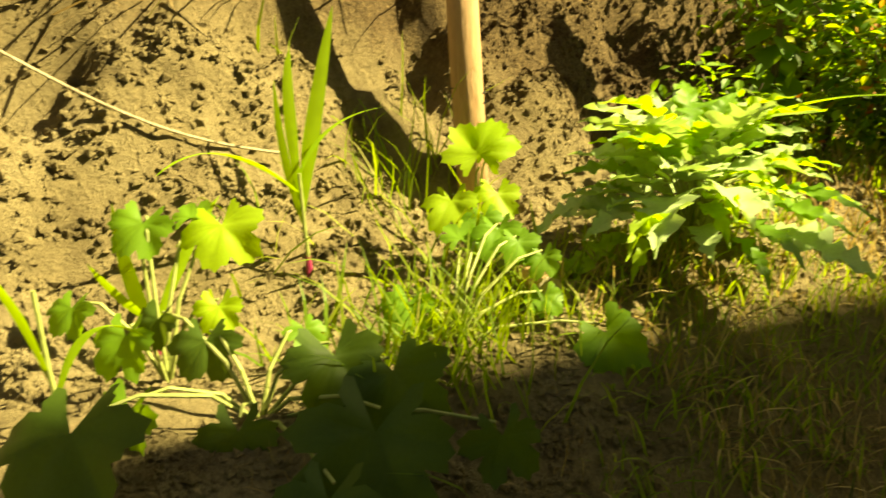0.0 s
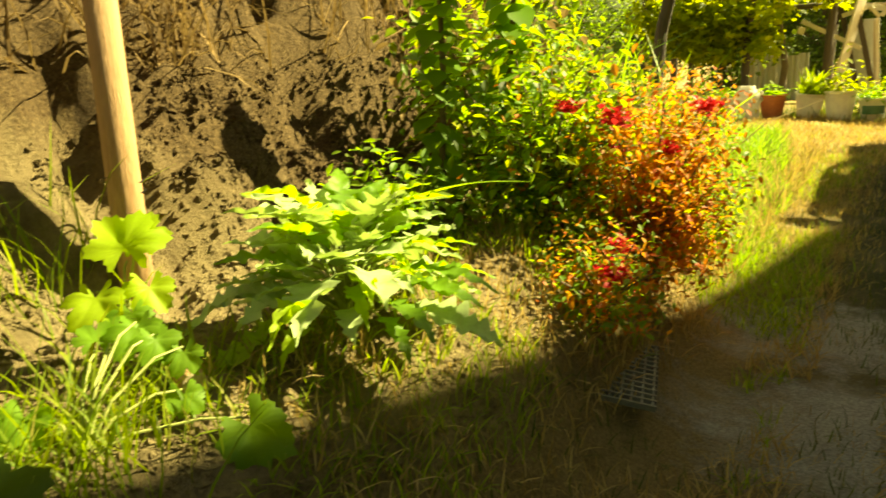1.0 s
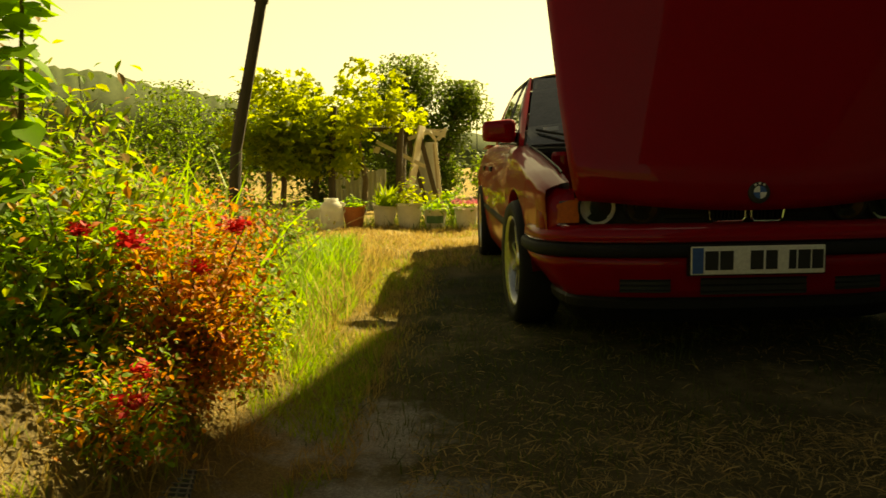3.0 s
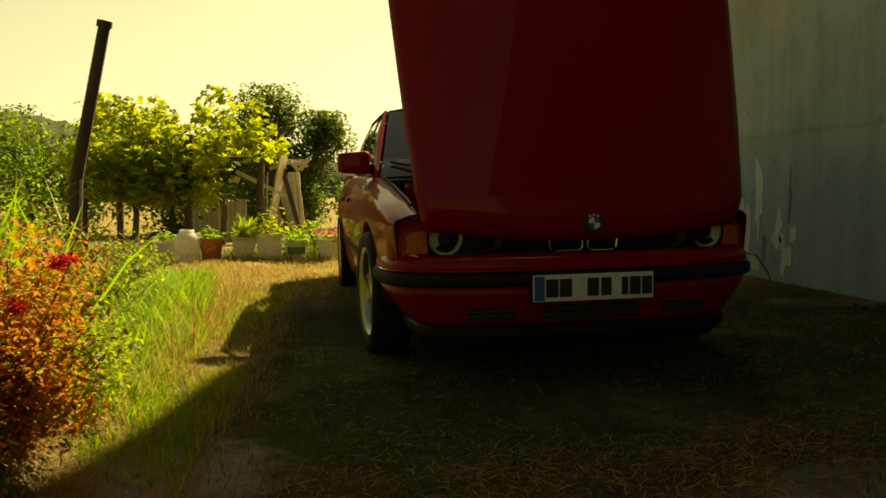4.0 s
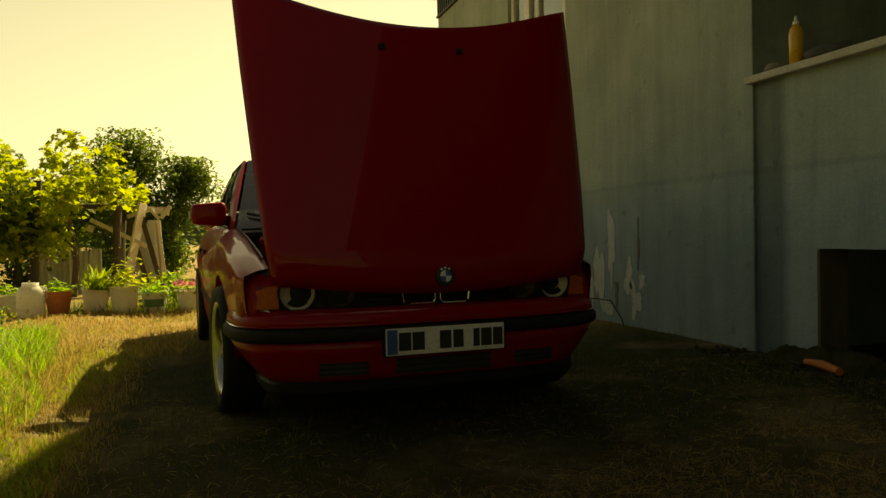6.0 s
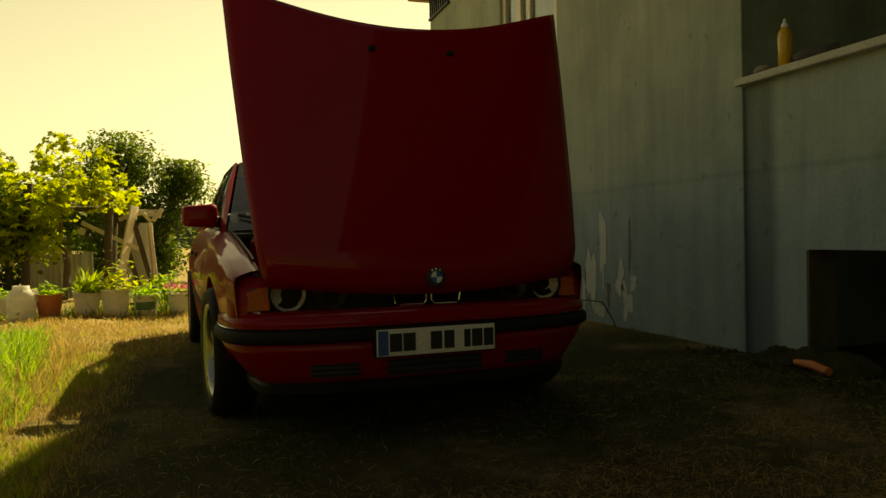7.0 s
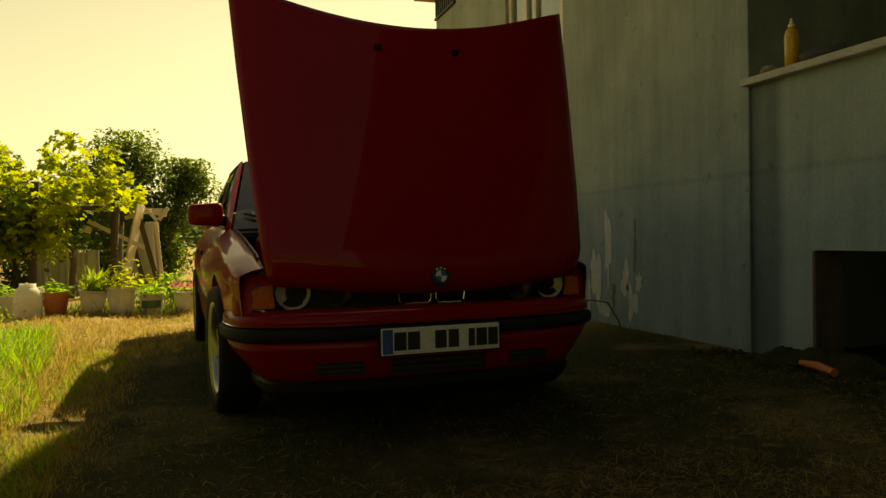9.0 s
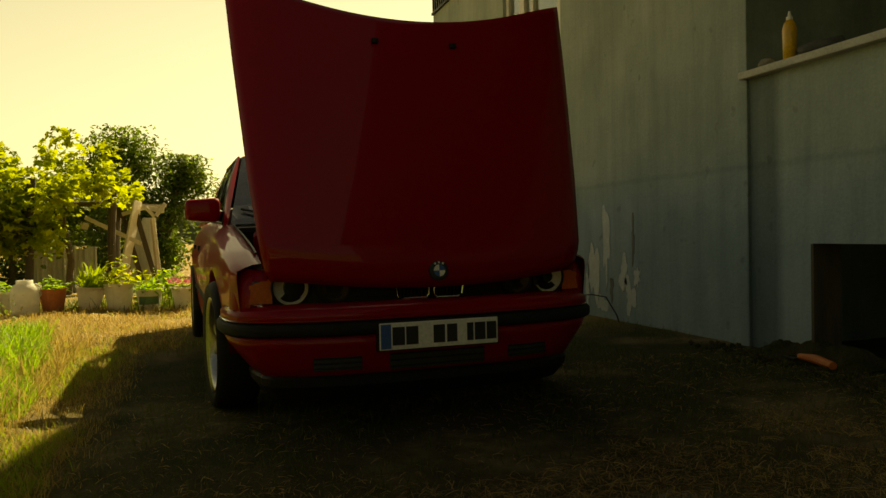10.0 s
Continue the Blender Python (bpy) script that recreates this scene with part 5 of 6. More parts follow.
def pot(x, y, r, h, mat, label, tilt=0, turn=0, kind="pot", plant=None, name="plant_pot"):
    top = thing(name, pose(x, y, ground_z(x, y) - 0.005, tilt, tilt * 0.6, turn), label, kind, "row of planted tubs")
    part("tub", lathe(bmesh.new(), [(r * 0.64, 0), (r * 0.68, 0.01), (r * 0.96, h * 0.92), (r, h * 0.93), (r * 1.04, h * 0.96), (r * 1.04, h), (r * 0.96, h), (r * 0.92, h * 0.9)], 24), mat, top, smooth=False)
    part("soil", lathe(bmesh.new(), [(0.001, h * 0.91), (r * 0.93, h * 0.90), (r * 0.9, h * 0.85)], 16), EARTH, top)
    if plant:
        n, leafsize, spread, tall, mat2, tm = plant
        pos = np.stack([RNG.normal(0, r * spread, n), RNG.normal(0, r * spread, n), h * 0.9 + np.abs(RNG.normal(0, tall, n))], -1)
        if tm is BLADE:
            pos[:, 2] = h * 0.9
        foliage("leaves", tm, pos, rnd(0, 6.28, n), rnd(-0.8, 0.2, n), rnd(-0.4, 0.4, n), rnd(0.6, 1.3, n) * leafsize, mat2, top, 0.12 if tm is BLADE else 1.0)
    return top


def jug(x, y):
    top = thing("water_jug", gz(x, y), "white plastic jug without a cap, used as a tub", "jug")
    part("body", lathe(bmesh.new(), [(0.11, 0), (0.135, 0.015), (0.138, 0.10), (0.132, 0.11), (0.138, 0.12), (0.138, 0.22), (0.132, 0.23), (0.138, 0.24), (0.134, 0.29), (0.095, 0.33), (0.082, 0.34), (0.082, 0.375), (0.072, 0.375), (0.07, 0.34)], 28), POTWHITE, top, smooth=True)
    part("handle", tube(bmesh.new(), [(0.10, 0, 0.33), (0.15, 0, 0.31), (0.155, 0, 0.22), (0.135, 0, 0.2)], 0.013, 8), POTWHITE, top)


pot(-3.05, 6.25, 0.19, 0.26, POTWHITE, "wide white plastic tub with a plant", plant=(60, 0.10, 0.5, 0.08, FRESH, LEAF))
jug(-2.77, 5.95)
pot(-2.52, 6.05, 0.145, 0.27, POTRED, "reddish brown plastic pot with herbs", plant=(70, 0.10, 0.5, 0.07, FRESH, LEAF))
pot(-2.18, 6.2, 0.155, 0.28, POTWHITE, "white plastic tub leaning on its neighbour", 6, 20, plant=(60, 0.26, 0.4, 0.1, GRASS, BLADE))
pot(-1.87, 6.2, 0.17, 0.32, POTWHITE, "large stained white plastic tub", 0, 0, plant=(160, 0.09, 0.6, 0.16, VINE, LEAF))
tub = pot(-1.555, 6.25, 0.15, 0.27, POTWHITE, "white paint bucket with a green label", plant=(90, 0.09, 0.6, 0.06, FRESH, LEAF), name="paint_bucket", kind="bucket")
bm = bmesh.new()
sheet(bm, lambda u, v: (0.138 * math.cos(-2.4 + 1.7 * u), 0.138 * math.sin(-2.4 + 1.7 * u), 0.10 + 0.09 * v), 10, 1)
GREENPRINT = plain("green_print", (0.05, 0.14, 0.07), (0.08, 0.20, 0.10), 0.5)
part("label_band", bm, GREENPRINT, tub, "faded green label")
pink = pot(-1.17, 6.25, 0.155, 0.27, POTWHITE, "white tub full of pink flowers", plant=(60, 0.08, 0.5, 0.04, FRESH, LEAF))
n = 150
foliage("blossom", LEAF, np.stack([RNG.normal(0, 0.10, n), RNG.normal(0, 0.10, n), 0.31 + np.abs(RNG.normal(0, 0.025, n))], -1), rnd(0, 6.28, n), rnd(-0.2, 0.9, n), rnd(-0.4, 0.4, n), rnd(0.03, 0.05, n), PINK, pink, 1.5, "pink blossom")
# weeds in a dark colour that also paints the shade between the tubs
x, y = RNG.uniform(-3.2, -0.95, 1500), RNG.normal(6.28, 0.13, 1500)
turf("tub_weeds", x, y, 0.05, 0.20, DARKLEAF, "weeds growing between the tubs, coloured dark for the shade in the gaps", 0.05, 0.8, "weeds")
x, y = RNG.uniform(-3.2, -0.95, 900), RNG.normal(6.05, 0.10, 900)
turf("tub_straw", x, y, 0.03, 0.12, STRAW, "dry stalks at the foot of the tubs", 0.05, 1.2, "weeds")
shrub("potted_bush", gz(-1.75, 6.9), "low yellow-green bush behind the tubs", [(VINE, 0.6), (FRESH, 0.4)], (0.5, 0.3, 0.45), 700, 0.07, 8)
shrub("weed_bush", gz(-1.35, 6.7), "green weed bush beside the tubs", [(FRESH, 1.0)], (0.15, 0.2, 0.50), 240, 0.07, 5)

# vine arbour
arbour = thing("vine_arbour", (-3.1, 8.4, ground_z(-3.1, 8.4)), "grape vine with yellow-green leaves over a post frame", "vine")
for x, y in ((-0.12, 0.0), (-1.6, 0.1), (0.85, 0.5), (-1.5, 1.6), (0.8, 1.7)):
    part("post", tube(bmesh.new(), [(x, y, -0.2), (x + 0.03, y, 0.8), (x + 0.08, y, 1.62)], 0.055, 10), DARKWOOD if x else WOOD, arbour)
for a, b in (((-1.5, 0.7, 1.30), (1.0, 0.8, 1.30)), ((-1.5, 1.5, 1.35), (1.0, 1.6, 1.35)), ((-1.5, 0.5, 1.35), (-1.4, 1.7, 1.35)), ((0.85, 0.5, 1.35), (0.8, 1.7, 1.35))):
    part("rail", tube(bmesh.new(), [a, b], 0.035, 8), DARKWOOD, arbour)
for x, y in ((0.3, 0.4), (-1.0, 0.5)):
    part("vine_trunk", tube(bmesh.new(), [(x, y, -0.05), (x + 0.06, y - 0.03, 0.5), (x - 0.05, y + 0.05, 1.1), (x + 0.1, y, 1.7)], [0.05, 0.045, 0.04, 0.03], 10), BARK, arbour)
clumps = []
for _ in range(86):
    x, y, z = RNG.uniform(-1.45, 1.05), RNG.uniform(-0.5, 1.6), RNG.uniform(1.25, 2.15)
    z += 0.12 * math.sin(3 * x) - 0.14 * abs(x + 0.2)
    clumps.append((x, y, z, RNG.uniform(0.16, 0.30)))
clumps = [c if c[0] < 0.35 else (c[0], c[1], max(c[2], 1.45), c[3] * 0.8) for c in clumps]
for _ in range(44):
    clumps.append((RNG.uniform(-1.5, 0.35), RNG.uniform(-0.35, 0.3), RNG.uniform(0.72, 1.40), RNG.uniform(0.12, 0.22)))
n = 4400
pick = RNG.integers(0, len(clumps), n)
cc = np.array(clumps)[pick]
pos = cc[:, :3] + np.clip(RNG.normal(0, 1, (n, 3)), -1.7, 1.7) * 0.5 * cc[:, 3:]
foliage("crown", lobed(5, 0.3, 2, 0.12), pos, rnd(0, 6.28, n), rnd(-1.3, 0.2, n), rnd(-0.6, 0.6, n), rnd(0.11, 0.21, n), VINE, arbour)
# leaves set back in a dark colour, painting the shade inside the vine
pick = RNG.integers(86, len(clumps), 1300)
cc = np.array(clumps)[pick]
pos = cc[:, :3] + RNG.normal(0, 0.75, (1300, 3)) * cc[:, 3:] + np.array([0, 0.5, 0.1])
foliage("shade_leaves", lobed(5, 0.3, 3, 0.12), pos, rnd(0, 6.28, 1300), rnd(-1.3, 0.2, 1300), rnd(-0.6, 0.6, 1300), rnd(0.09, 0.15, 1300), DARKLEAF, arbour)


def tree(at, w, h, label, mats, leaf, count, trunk=0.09, low=0.15):
    """Tapered trunk, forked limbs and a ragged crown of leaves in clumps."""
    top = thing("tree", at, label, "tree")
    part("trunk", tube(bmesh.new(), [(0, 0, -0.2), (0.03, 0.02, h * 0.25), (-0.02, 0, h * 0.5)], [trunk, trunk * 0.8, trunk * 0.55], 10), BARK, top)
    tips = []
    for k in range(16):
        a, z = 2.4 * k, RNG.uniform(low, 0.95) * h
        r = w * math.sqrt(max(0.1, 1 - ((z / h - 0.5) / 0.55) ** 2)) * RNG.uniform(0.6, 1.0)
        tip = Vector((r * math.cos(a), r * math.sin(a), z))
        part("limb", tube(bmesh.new(), [(0, 0, min(z * 0.6, h * 0.48)), tip * 0.5 + Vector((0, 0, z * 0.3)), tip], [trunk * 0.4, trunk * 0.25, 0.01], 6), BARK, top)
        tips += [tip, tip * 0.6 + Vector((0, 0, z * 0.4))]
    for mat, share in mats:
        n = int(count * share)
        pick = RNG.integers(0, len(tips), n)
        pos = np.array([tuple(t) for t in tips])[pick] + np.clip(RNG.normal(0, 1, (n, 3)), -1.6, 1.6) * w * 0.22
        pos[:, 2] = np.maximum(pos[:, 2], 0.05)
        foliage("crown", LEAF, pos, rnd(0, 6.28, n), rnd(-1.2, 0.5, n), rnd(-0.7, 0.7, n), rnd(0.6, 1.3, n) * leaf, mat, top, 1.2)
    return top


tree((-2.58, 12.2, 0), 1.0, 2.72, "dark green fruit tree behind the vine", [(DARKLEAF, 0.85), (FRESH, 0.15)], 0.075, 15000)
tree((-1.62, 12.6, 0), 0.82, 2.30, "dark green bushy tree behind the planks", [(DARKLEAF, 0.9), (FRESH, 0.1)], 0.075, 14000, low=0.05)
tree((-4.3, 12.5, 0), 1.2, 2.0, "dark bushy tree in the shade of the vine", [(DARKLEAF, 0.95), (FRESH, 0.05)], 0.09, 9000, low=0.05)
tree((-6.5, 11.5, 0), 1.5, 2.1, "green bushy tree beyond the bank", [(DARKLEAF, 0.6), (FRESH, 0.4)], 0.09, 9000, low=0.05)
tree((-0.3, 14.0, 0), 1.0, 1.5, "low dark bush beyond the car", [(DARKLEAF, 0.8), (FRESH, 0.2)], 0.11, 1800, low=0.05)

# old boards and planks behind the tubs
PALEWOOD = plain("pale_plank", (0.58, 0.52, 0.40), (0.76, 0.70, 0.56), 0.8, scale=6, bump=0.3, stretch=(4, 4, 0.4))
ZINC = plain("dull_zinc", (0.36, 0.38, 0.36), (0.52, 0.53, 0.50), 0.6, 0.0, scale=5, bump=0.15, stretch=(3, 3, 0.3), pieces=0.12)
rack = thing("plank_rack", (-1.85, 9.6, 0), "stack of pale old planks leaning on a frame", "planks")


def plank(a, b, w, t, mat, side=(1, 0, 0)):
    a, b = Vector(a), Vector(b)
    d = b - a
    up = d.normalized()
    across = Vector(side) if abs(up.x) < 0.8 else Vector((0, 0, 1))
    across = (across - up * across.dot(up)).normalized()
    m = Matrix.Translation((a + b) / 2) @ Matrix((across, up.cross(across), up)).transposed().to_4x4()
    return part("plank", box(bmesh.new(), -w / 2, w / 2, -t / 2, t / 2, -d.length / 2, d.length / 2, 0.004, m), mat, rack)


plank((-0.32, -0.34, 0.0), (-0.03, -0.30, 1.40), 0.22, 0.03, PALEWOOD, (0.42, 0.9, 0))
plank((-0.76, -0.37, 1.16), (0.01, -0.37, 0.75), 0.06, 0.025, PALEWOOD)
plank((-0.83, -0.34, 1.055), (-0.72, -0.33, 1.015), 0.10, 0.03, PALEWOOD)
plank((0.04, -0.22, 0.0), (-0.30, -0.20, 1.37), 0.07, 0.03, DARKWOOD)
plank((0.24, -0.26, 0.0), (-0.06, -0.24, 1.20), 0.075, 0.03, DARKWOOD)
plank((0.27, -0.12, 0.0), (0.17, -0.12, 1.15), 0.045, 0.03, PALEWOOD)
plank((0.22, -0.08, 0.0), (0.14, -0.08, 1.12), 0.035, 0.03, WOOD)
plank((-0.06, 0.02, 0.0), (-0.09, 0.05, 1.10), 0.22, 0.02, ZINC)
plank((0.13, 0.02, 0.0), (0.10, 0.05, 1.15), 0.20, 0.02, ZINC)
plank((-0.34, -0.05, 1.36), (0.36, -0.05, 1.33), 0.03, 0.20, WOOD)
plank((-0.26, -0.26, 1.20), (0.04, -0.22, 1.30), 0.06, 0.03, PALEWOOD)
plank((0.02, -0.30, 1.31), (0.34, -0.24, 1.25), 0.075, 0.025, PALEWOOD)
plank((0.08, -0.33, 1.30), (0.20, -0.30, 1.16), 0.05, 0.025, PALEWOOD)
plank((0.22, -0.28, 1.17), (0.36, -0.26, 1.36), 0.06, 0.025, PALEWOOD)
plank((-0.40, 0.0, 1.12), (-0.30, 0.0, 1.40), 0.16, 0.03, DARKWOOD)

# grey sheets closing the ground under the vine
fence = thing("sheet_fence", (-3.42, 9.75, 0), "leaning fence of dull grey metal sheets", "fence")
for k in range(6):
    bm = bmesh.new()
    x0 = 0.148 * k
    sheet(bm, lambda u, v: (x0 + 0.146 * u, 0.012 * math.sin(u * 4 * math.pi) + 0.05 * v + 0.01 * (k % 2), -0.05 + (0.80 - 0.03 * ((k * 5) % 3)) * v), 16, 2)
    panel = part("sheet", bm, ZINC, fence)
    thick = panel.modifiers.new("solid", "SOLIDIFY")
    thick.thickness = 0.003

# distant wooded hills and a mast
HILL = plain("far_woods", (0.035, 0.06, 0.02), (0.085, 0.11, 0.035), 0.95, scale=0.25, fine=1.5, bump=0.0)
for name, dist, tall, lab in (("near_hill", 95, 6.5, "low wooded hill in the distance"), ("far_hill", 260, 14, "hazy wooded ridge far away")):
    a = np.linspace(radians(-20), radians(120), 480)
    prof = tall * (0.45 + 0.55 * vnoise(a * 9 + dist, a * 0)) * (0.55 + 0.45 * np.clip((a - radians(60)) / 0.6, 0, 1)) + tall * 0.10 * vnoise(a * 90, a * 0 + 3) + tall * 0.05 * vnoise(a * 260, a * 0 + 7)
    if dist < 100:
        rise = np.clip(1.7 + 0.155 * (np.degrees(a) + 20 - 88), 0.9, 7.5)
        prof = 0.8 + 100.7 * np.tan(np.radians(rise)) * (0.93 + 0.09 * vnoise(a * 30, a * 0 + 5) + 0.05 * vnoise(a * 120, a * 0 + 9) + 0.03 * vnoise(a * 300, a * 0 + 2))
    v, f = [], []
    for k, (t, h) in enumerate(zip(a, prof)):
        c, s = math.cos(t + radians(20)), math.sin(t + radians(20))
        v += [(dist * c, dist * s, -1), (dist * 1.02 * c, dist * 1.02 * s, h * 0.5), (dist * 1.06 * c, dist * 1.06 * s, h), (dist * 1.3 * c, dist * 1.3 * s, -1)]
        if k:
            f += [(4 * k - 4 + j, 4 * k + j, 4 * k + j + 1, 4 * k - 3 + j) for j in range(3)]
    tagged(new(name, data_mesh(name, v, f, HILL, True)), lab, "hill", kind="structure")
# unseen slope added behind the camera to hold low sky light off the bumper
a = np.linspace(radians(168), radians(345), 240)
prof = 15 * sstep(168, 185, np.degrees(a)) * (0.8 + 0.2 * vnoise(a * 12, a * 0 + 4) + 0.08 * vnoise(a * 70, a * 0 + 6)) + 2
v, f = [], []
for k, (t, h) in enumerate(zip(a, prof)):
    c, s = math.cos(t), math.sin(t)
    v += [(55 * c, 55 * s, -1), (58 * c, 58 * s, h * 0.5), (66 * c, 66 * s, h), (90 * c, 90 * s, -1)]
    if k:
        f += [(4 * k - 4 + j, 4 * k + j, 4 * k + j + 1, 4 * k - 3 + j) for j in range(3)]
tagged(new("sky_block_hill", data_mesh("sky_block_hill", v, f, HILL, True)), "unseen wooded slope added behind the yard to cut low sky light", "hill", kind="structure")
mast = thing("radio_mast", (-0.9, 20, 0), "thin dark radio mast far beyond the yard", "mast")
part("shaft", tube(bmesh.new(), [(0, 0, -0.1), (0, 0, 2.9)], 0.012, 6), TRIM, mast)
part("tip", tube(bmesh.new(), [(-0.05, 0, 2.88), (0.05, 0, 2.90)], 0.02, 6), TRIM, mast)

# ---- house details ----
FRAME = plain("white_frame", (0.70, 0.70, 0.66), (0.80, 0.80, 0.76), 0.45)
# near-black colour that stands in for the shade of unlit interiors
INNER_SHADE = plain("inner_shade", (0.02, 0.02, 0.02), (0.04, 0.04, 0.04), 0.9)
win = tagged(new("window_1"), "dark window with white frame in the house wall", "window", kind="structure")
for y0, y1 in ((4.06, 4.20), (4.80, 4.88), (5.06, 5.20), (5.52, 5.60)):
    part("window_frame", box(bmesh.new(), WX + 0.04, WX + 0.12, y0, y1, 2.0, 3.9, 0.006), FRAME, win)
for z0, z1 in ((2.0, 2.07), (3.82, 3.9)):
    part("window_rail", box(bmesh.new(), WX + 0.045, WX + 0.115, 4.2, 5.52, z0, z1, 0.006), FRAME, win)
for y0, y1 in ((4.2, 4.8), (4.88, 5.06), (5.2, 5.52)):
    part("pane", box(bmesh.new(), WX + 0.075, WX + 0.083, y0, y1, 2.07, 3.82), GLASS, win)
part("window_sill", box(bmesh.new(), WX - 0.06, WX + 0.04, 3.98, 5.66, 1.95, 1.998, 0.006), LEDGE, win)
part("room_back", box(bmesh.new(), WX + 1.6, WX + 1.7, 3.6, 6.0, 1.6, 4.3), INNER_SHADE, win)
rail = tagged(new("balcony_rail"), "dark metal balcony rail on the house wall", "railing", kind="structure")
for k in range(9):
    part("baluster", box(bmesh.new(), WX - 0.03, WX - 0.01, 7.55 + 0.11 * k, 7.57 + 0.11 * k, 4.25, 4.95), TRIM, rail)
for z in (4.25, 4.93):
    part("rail", box(bmesh.new(), WX - 0.04, WX - 0.002, 7.5, 8.48, z, z + 0.035), TRIM, rail)
part("rafter", box(bmesh.new(), WX - 0.30, WX + 0.3, 8.62, 8.74, 4.62, 4.96, 0.01), ROOF, rail, "timber rafter end")

# flaked paint and damp patches, thin skins on the wall
PALEPAINT = plain("old_pale_paint", (0.42, 0.50, 0.52), (0.56, 0.63, 0.64), 0.7, scale=14, bump=0.2)
DAMP = plain("damp_cement", (0.13, 0.135, 0.135), (0.20, 0.205, 0.20), 0.9, scale=10, bump=0.3)


def blotch(y, z, w, h, mat, seed, jag=0.35):
    bm = bmesh.new()
    ring = []
    for k in range(26):
        a = 2 * math.pi * k / 26
        r = 1 - jag + jag * 2 * noise.noise((math.cos(a) * 1.6 + seed, math.sin(a) * 1.6, seed * 0.7))
        ring.append((y + w * r * math.cos(a), z + h * r * math.sin(a)))
    c = bm.verts.new((WX - 0.004, y, z))
    front = [bm.verts.new((WX - 0.004, p, q)) for p, q in ring]
    back = [bm.verts.new((WX + 0.002, p, q)) for p, q in ring]
    for k in range(26):
        j = (k + 1) % 26
        bm.faces.new((c, front[k], front[j]))
        bm.faces.new((front[k], back[k], back[j], front[j]))
    ob = obj("paint_patch", bm, mat)
    return tagged(ob, "flaked patch of old paint on the plaster", "patch", kind="structure")


for k, (y, z, w, h, m) in enumerate(((3.18, 0.66, 0.09, 0.42, PALEPAINT), (3.42, 0.45, 0.14, 0.40, PALEPAINT), (2.88, 0.42, 0.10, 0.24, PALEPAINT), (3.55, 0.25, 0.06, 0.30, PALEPAINT), (2.66, 0.42, 0.07, 0.12, PALEPAINT), (2.78, 0.24, 0.12, 0.16, PALEPAINT), (3.28, 0.15, 0.14, 0.12, PALEPAINT), (2.72, 0.72, 0.035, 0.26, DAMP), (3.10, 0.30, 0.05, 0.16, DAMP))):
    blotch(y, z, w, h, m, 3.1 * k + 1)
# fallen wire at the foot of the wall
wire = thing("loose_wire", (2.58, 3.0, 0), "thin black wire sticking out by the wall", "wire")
part("strand", tube(bmesh.new(), [(-0.12, 0.75, 0.17), (-0.06, 0.3, 0.22), (-0.02, 0.1, 0.21), (0.0, -0.05, 0.06), (0.0, -0.1, -0.02)], 0.006, 6), TRIM, wire)
# things on the ledge
YELLOW = plain("yellow_plastic", (0.60, 0.33, 0.02), (0.72, 0.42, 0.03), 0.35, bump=0.02, coat=0.3)
bottle = thing("squeeze_bottle", (2.63, 0.86, 1.88), "yellow plastic squeeze bottle with a white cap", "bottle")
part("body", lathe(bmesh.new(), [(0.034, 0), (0.04, 0.006), (0.042, 0.12), (0.044, 0.19), (0.036, 0.225), (0.02, 0.25)], 24), YELLOW, bottle, smooth=True)
part("cap", lathe(bmesh.new(), [(0.02, 0.25), (0.02, 0.268), (0.012, 0.275), (0.006, 0.305), (0.001, 0.305)], 16), WHITE, bottle, "white nozzle cap")


def lump(name, at, sx, sy, sz, mat, label, category, seed):
    bm = bmesh.new()
    bmesh.ops.create_icosphere(bm, subdivisions=3, radius=1)
    for v in bm.verts:
        k = 1 + 0.35 * noise.noise(v.co * 1.4 + Vector((seed, 0, 0))) + 0.15 * noise.noise(v.co * 4 + Vector((0, seed, 0)))
        v.co = Vector((v.co.x * sx * k, v.co.y * sy * k, max(-0.5, v.co.z * k) * sz + 0.5 * sz))
    ob = obj(name, bm, mat, True)
    put(ob, at)
    return tagged(ob, label, category)


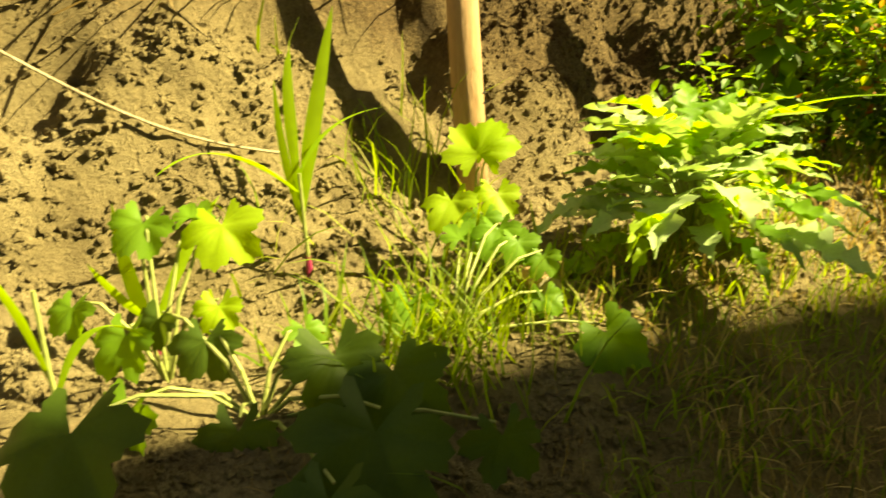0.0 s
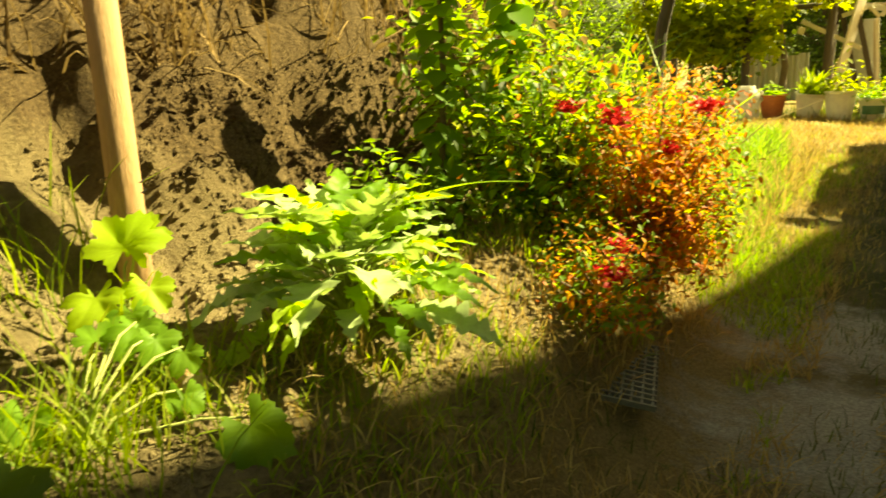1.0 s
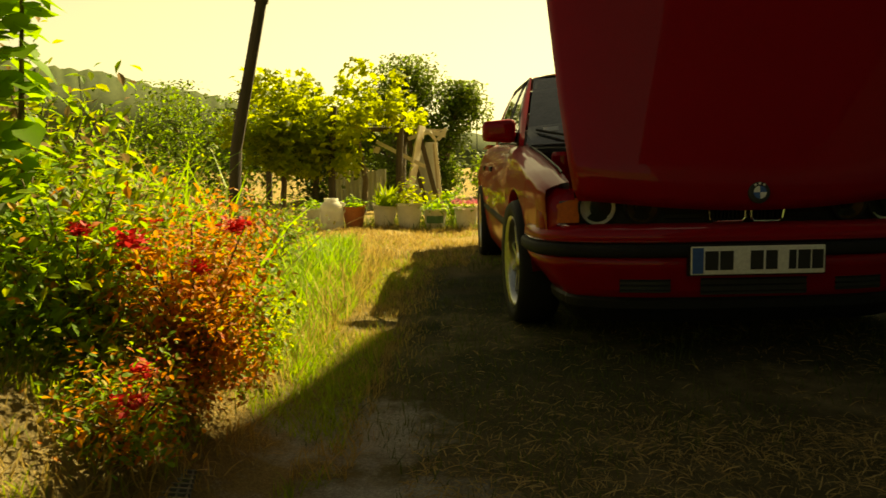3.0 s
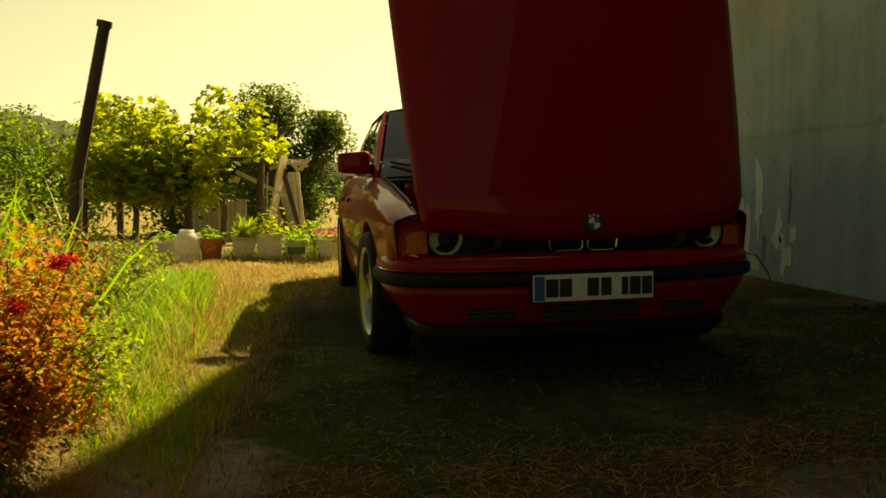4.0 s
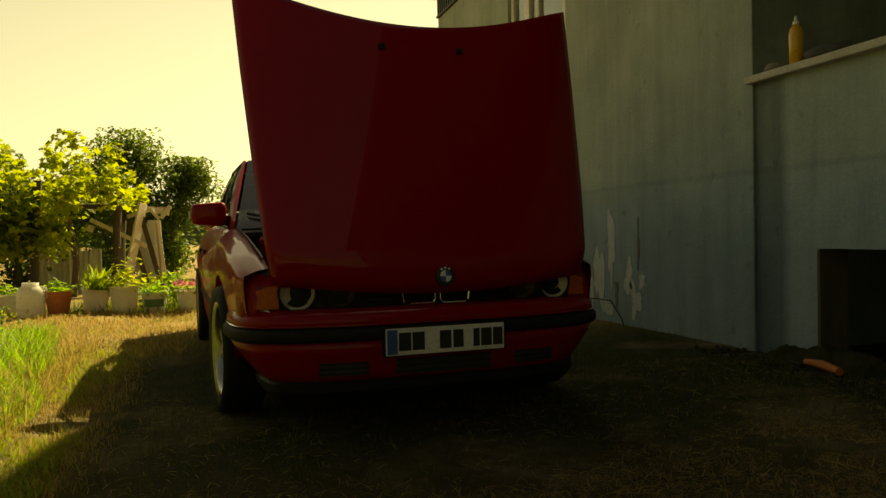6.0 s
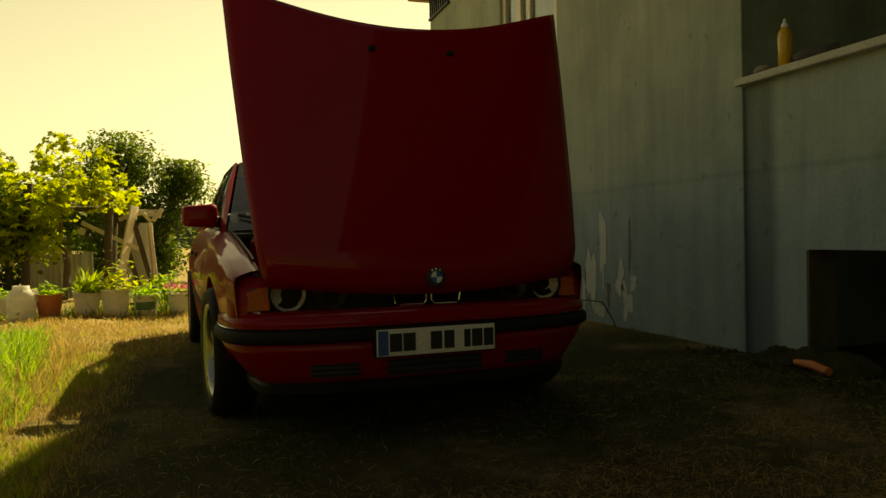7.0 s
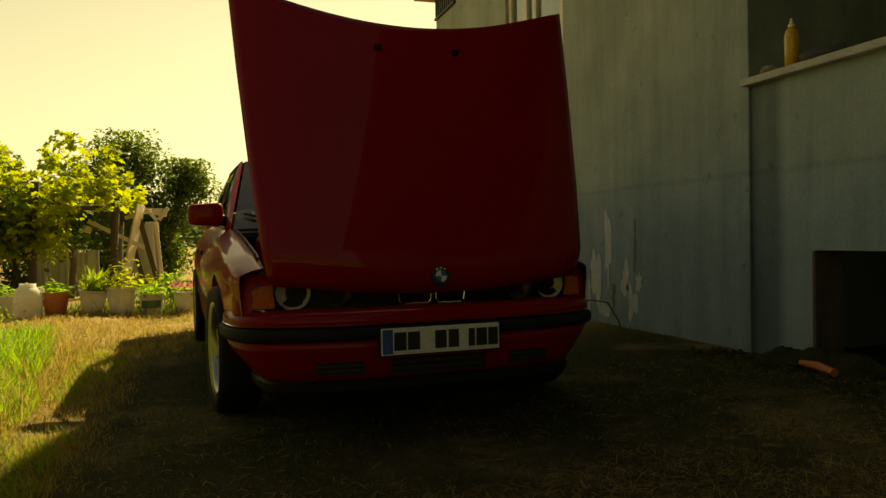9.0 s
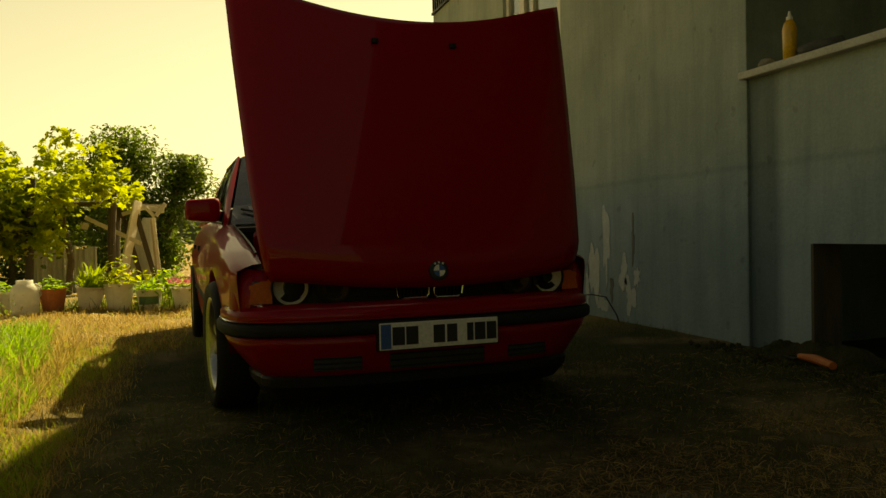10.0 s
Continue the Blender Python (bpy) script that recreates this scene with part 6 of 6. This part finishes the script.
lump("rag", (2.66, 0.64, 1.878), 0.09, 0.17, 0.055, SEAT, "crumpled dark rag lying on the ledge", "rag", 2.0)
lump("stone", (2.62, 1.05, 1.878), 0.05, 0.07, 0.035, plain("rubble", (0.18, 0.17, 0.14), (0.30, 0.28, 0.24), 0.9), "grey stone lying on the ledge", "stone", 5.0)
RUSTY = plain("orange_plastic", (0.45, 0.10, 0.015), (0.58, 0.16, 0.03), 0.5)
scoop = thing("garden_trowel", pose(2.47, 0.55, 0.015, 0, 0, -10), "orange-handled trowel dropped by the wall", "tool")
part("handle", tube(bmesh.new(), [(0.0, -0.22, 0.02), (0.01, -0.05, 0.03), (0, 0.10, 0.025)], [0.024, 0.028, 0.018], 10), RUSTY, scoop)
part("blade", box(bmesh.new(), -0.035, 0.035, 0.10, 0.24, 0.0, 0.012, 0.005), TRIM, scoop)
heap = bmesh.new()
sheet(heap, lambda u, v: (2.36 + 0.32 * u, 0.20 + 1.12 * v, -0.03 + 0.22 * u**1.5 * math.sin(math.pi * min(1, 0.12 + 0.95 * v)) ** 0.7 * (0.75 + 0.5 * noise.noise((u * 3, v * 5, 2.0))) + 0.02 * noise.noise((u * 14, v * 26, 0.0))), 24, 48)
tagged(obj("soil_heap", heap, EARTH, True), "heap of dark soil against the porch wall", "soil", kind="structure")
n = 700
y = rnd(-0.7, 1.5, n)
x = 2.40 - 0.28 * np.clip(0.5 - y, 0, 2) + RNG.normal(0, 0.09, n)
x = np.minimum(x, 2.58)
rubble = foliage("rubble", CLOD, on_ground(x, y, 0.004), rnd(0, 6.28, n), rnd(-1.5, 1.5, n), rnd(-1.5, 1.5, n), 0.008 + 0.05 * rnd(0, 1, n) ** 5, EARTH)
tagged(rubble, "crumbs of soil and stone along the wall's foot", "rubble", kind="stuff")
# floor and back behind the opening; their darkness is shade put into the colour
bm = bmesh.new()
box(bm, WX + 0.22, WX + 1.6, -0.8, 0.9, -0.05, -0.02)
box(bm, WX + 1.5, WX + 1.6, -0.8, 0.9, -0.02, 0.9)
tagged(obj("cellar_hollow", bm, INNER_SHADE), "boards coloured near black as the shade behind the porch wall's opening", "hollow", kind="structure")
# thin board added over the porch wall opening's brick jamb to darken it
jamb = obj("jamb_dark_board", box(bmesh.new(), WX + 0.012, WX + 0.225, 0.682, 0.704, -0.2, 0.715), DARKWOOD)
tagged(jamb, "thin dark board added to darken the jamb of the low opening", "trim", kind="structure")
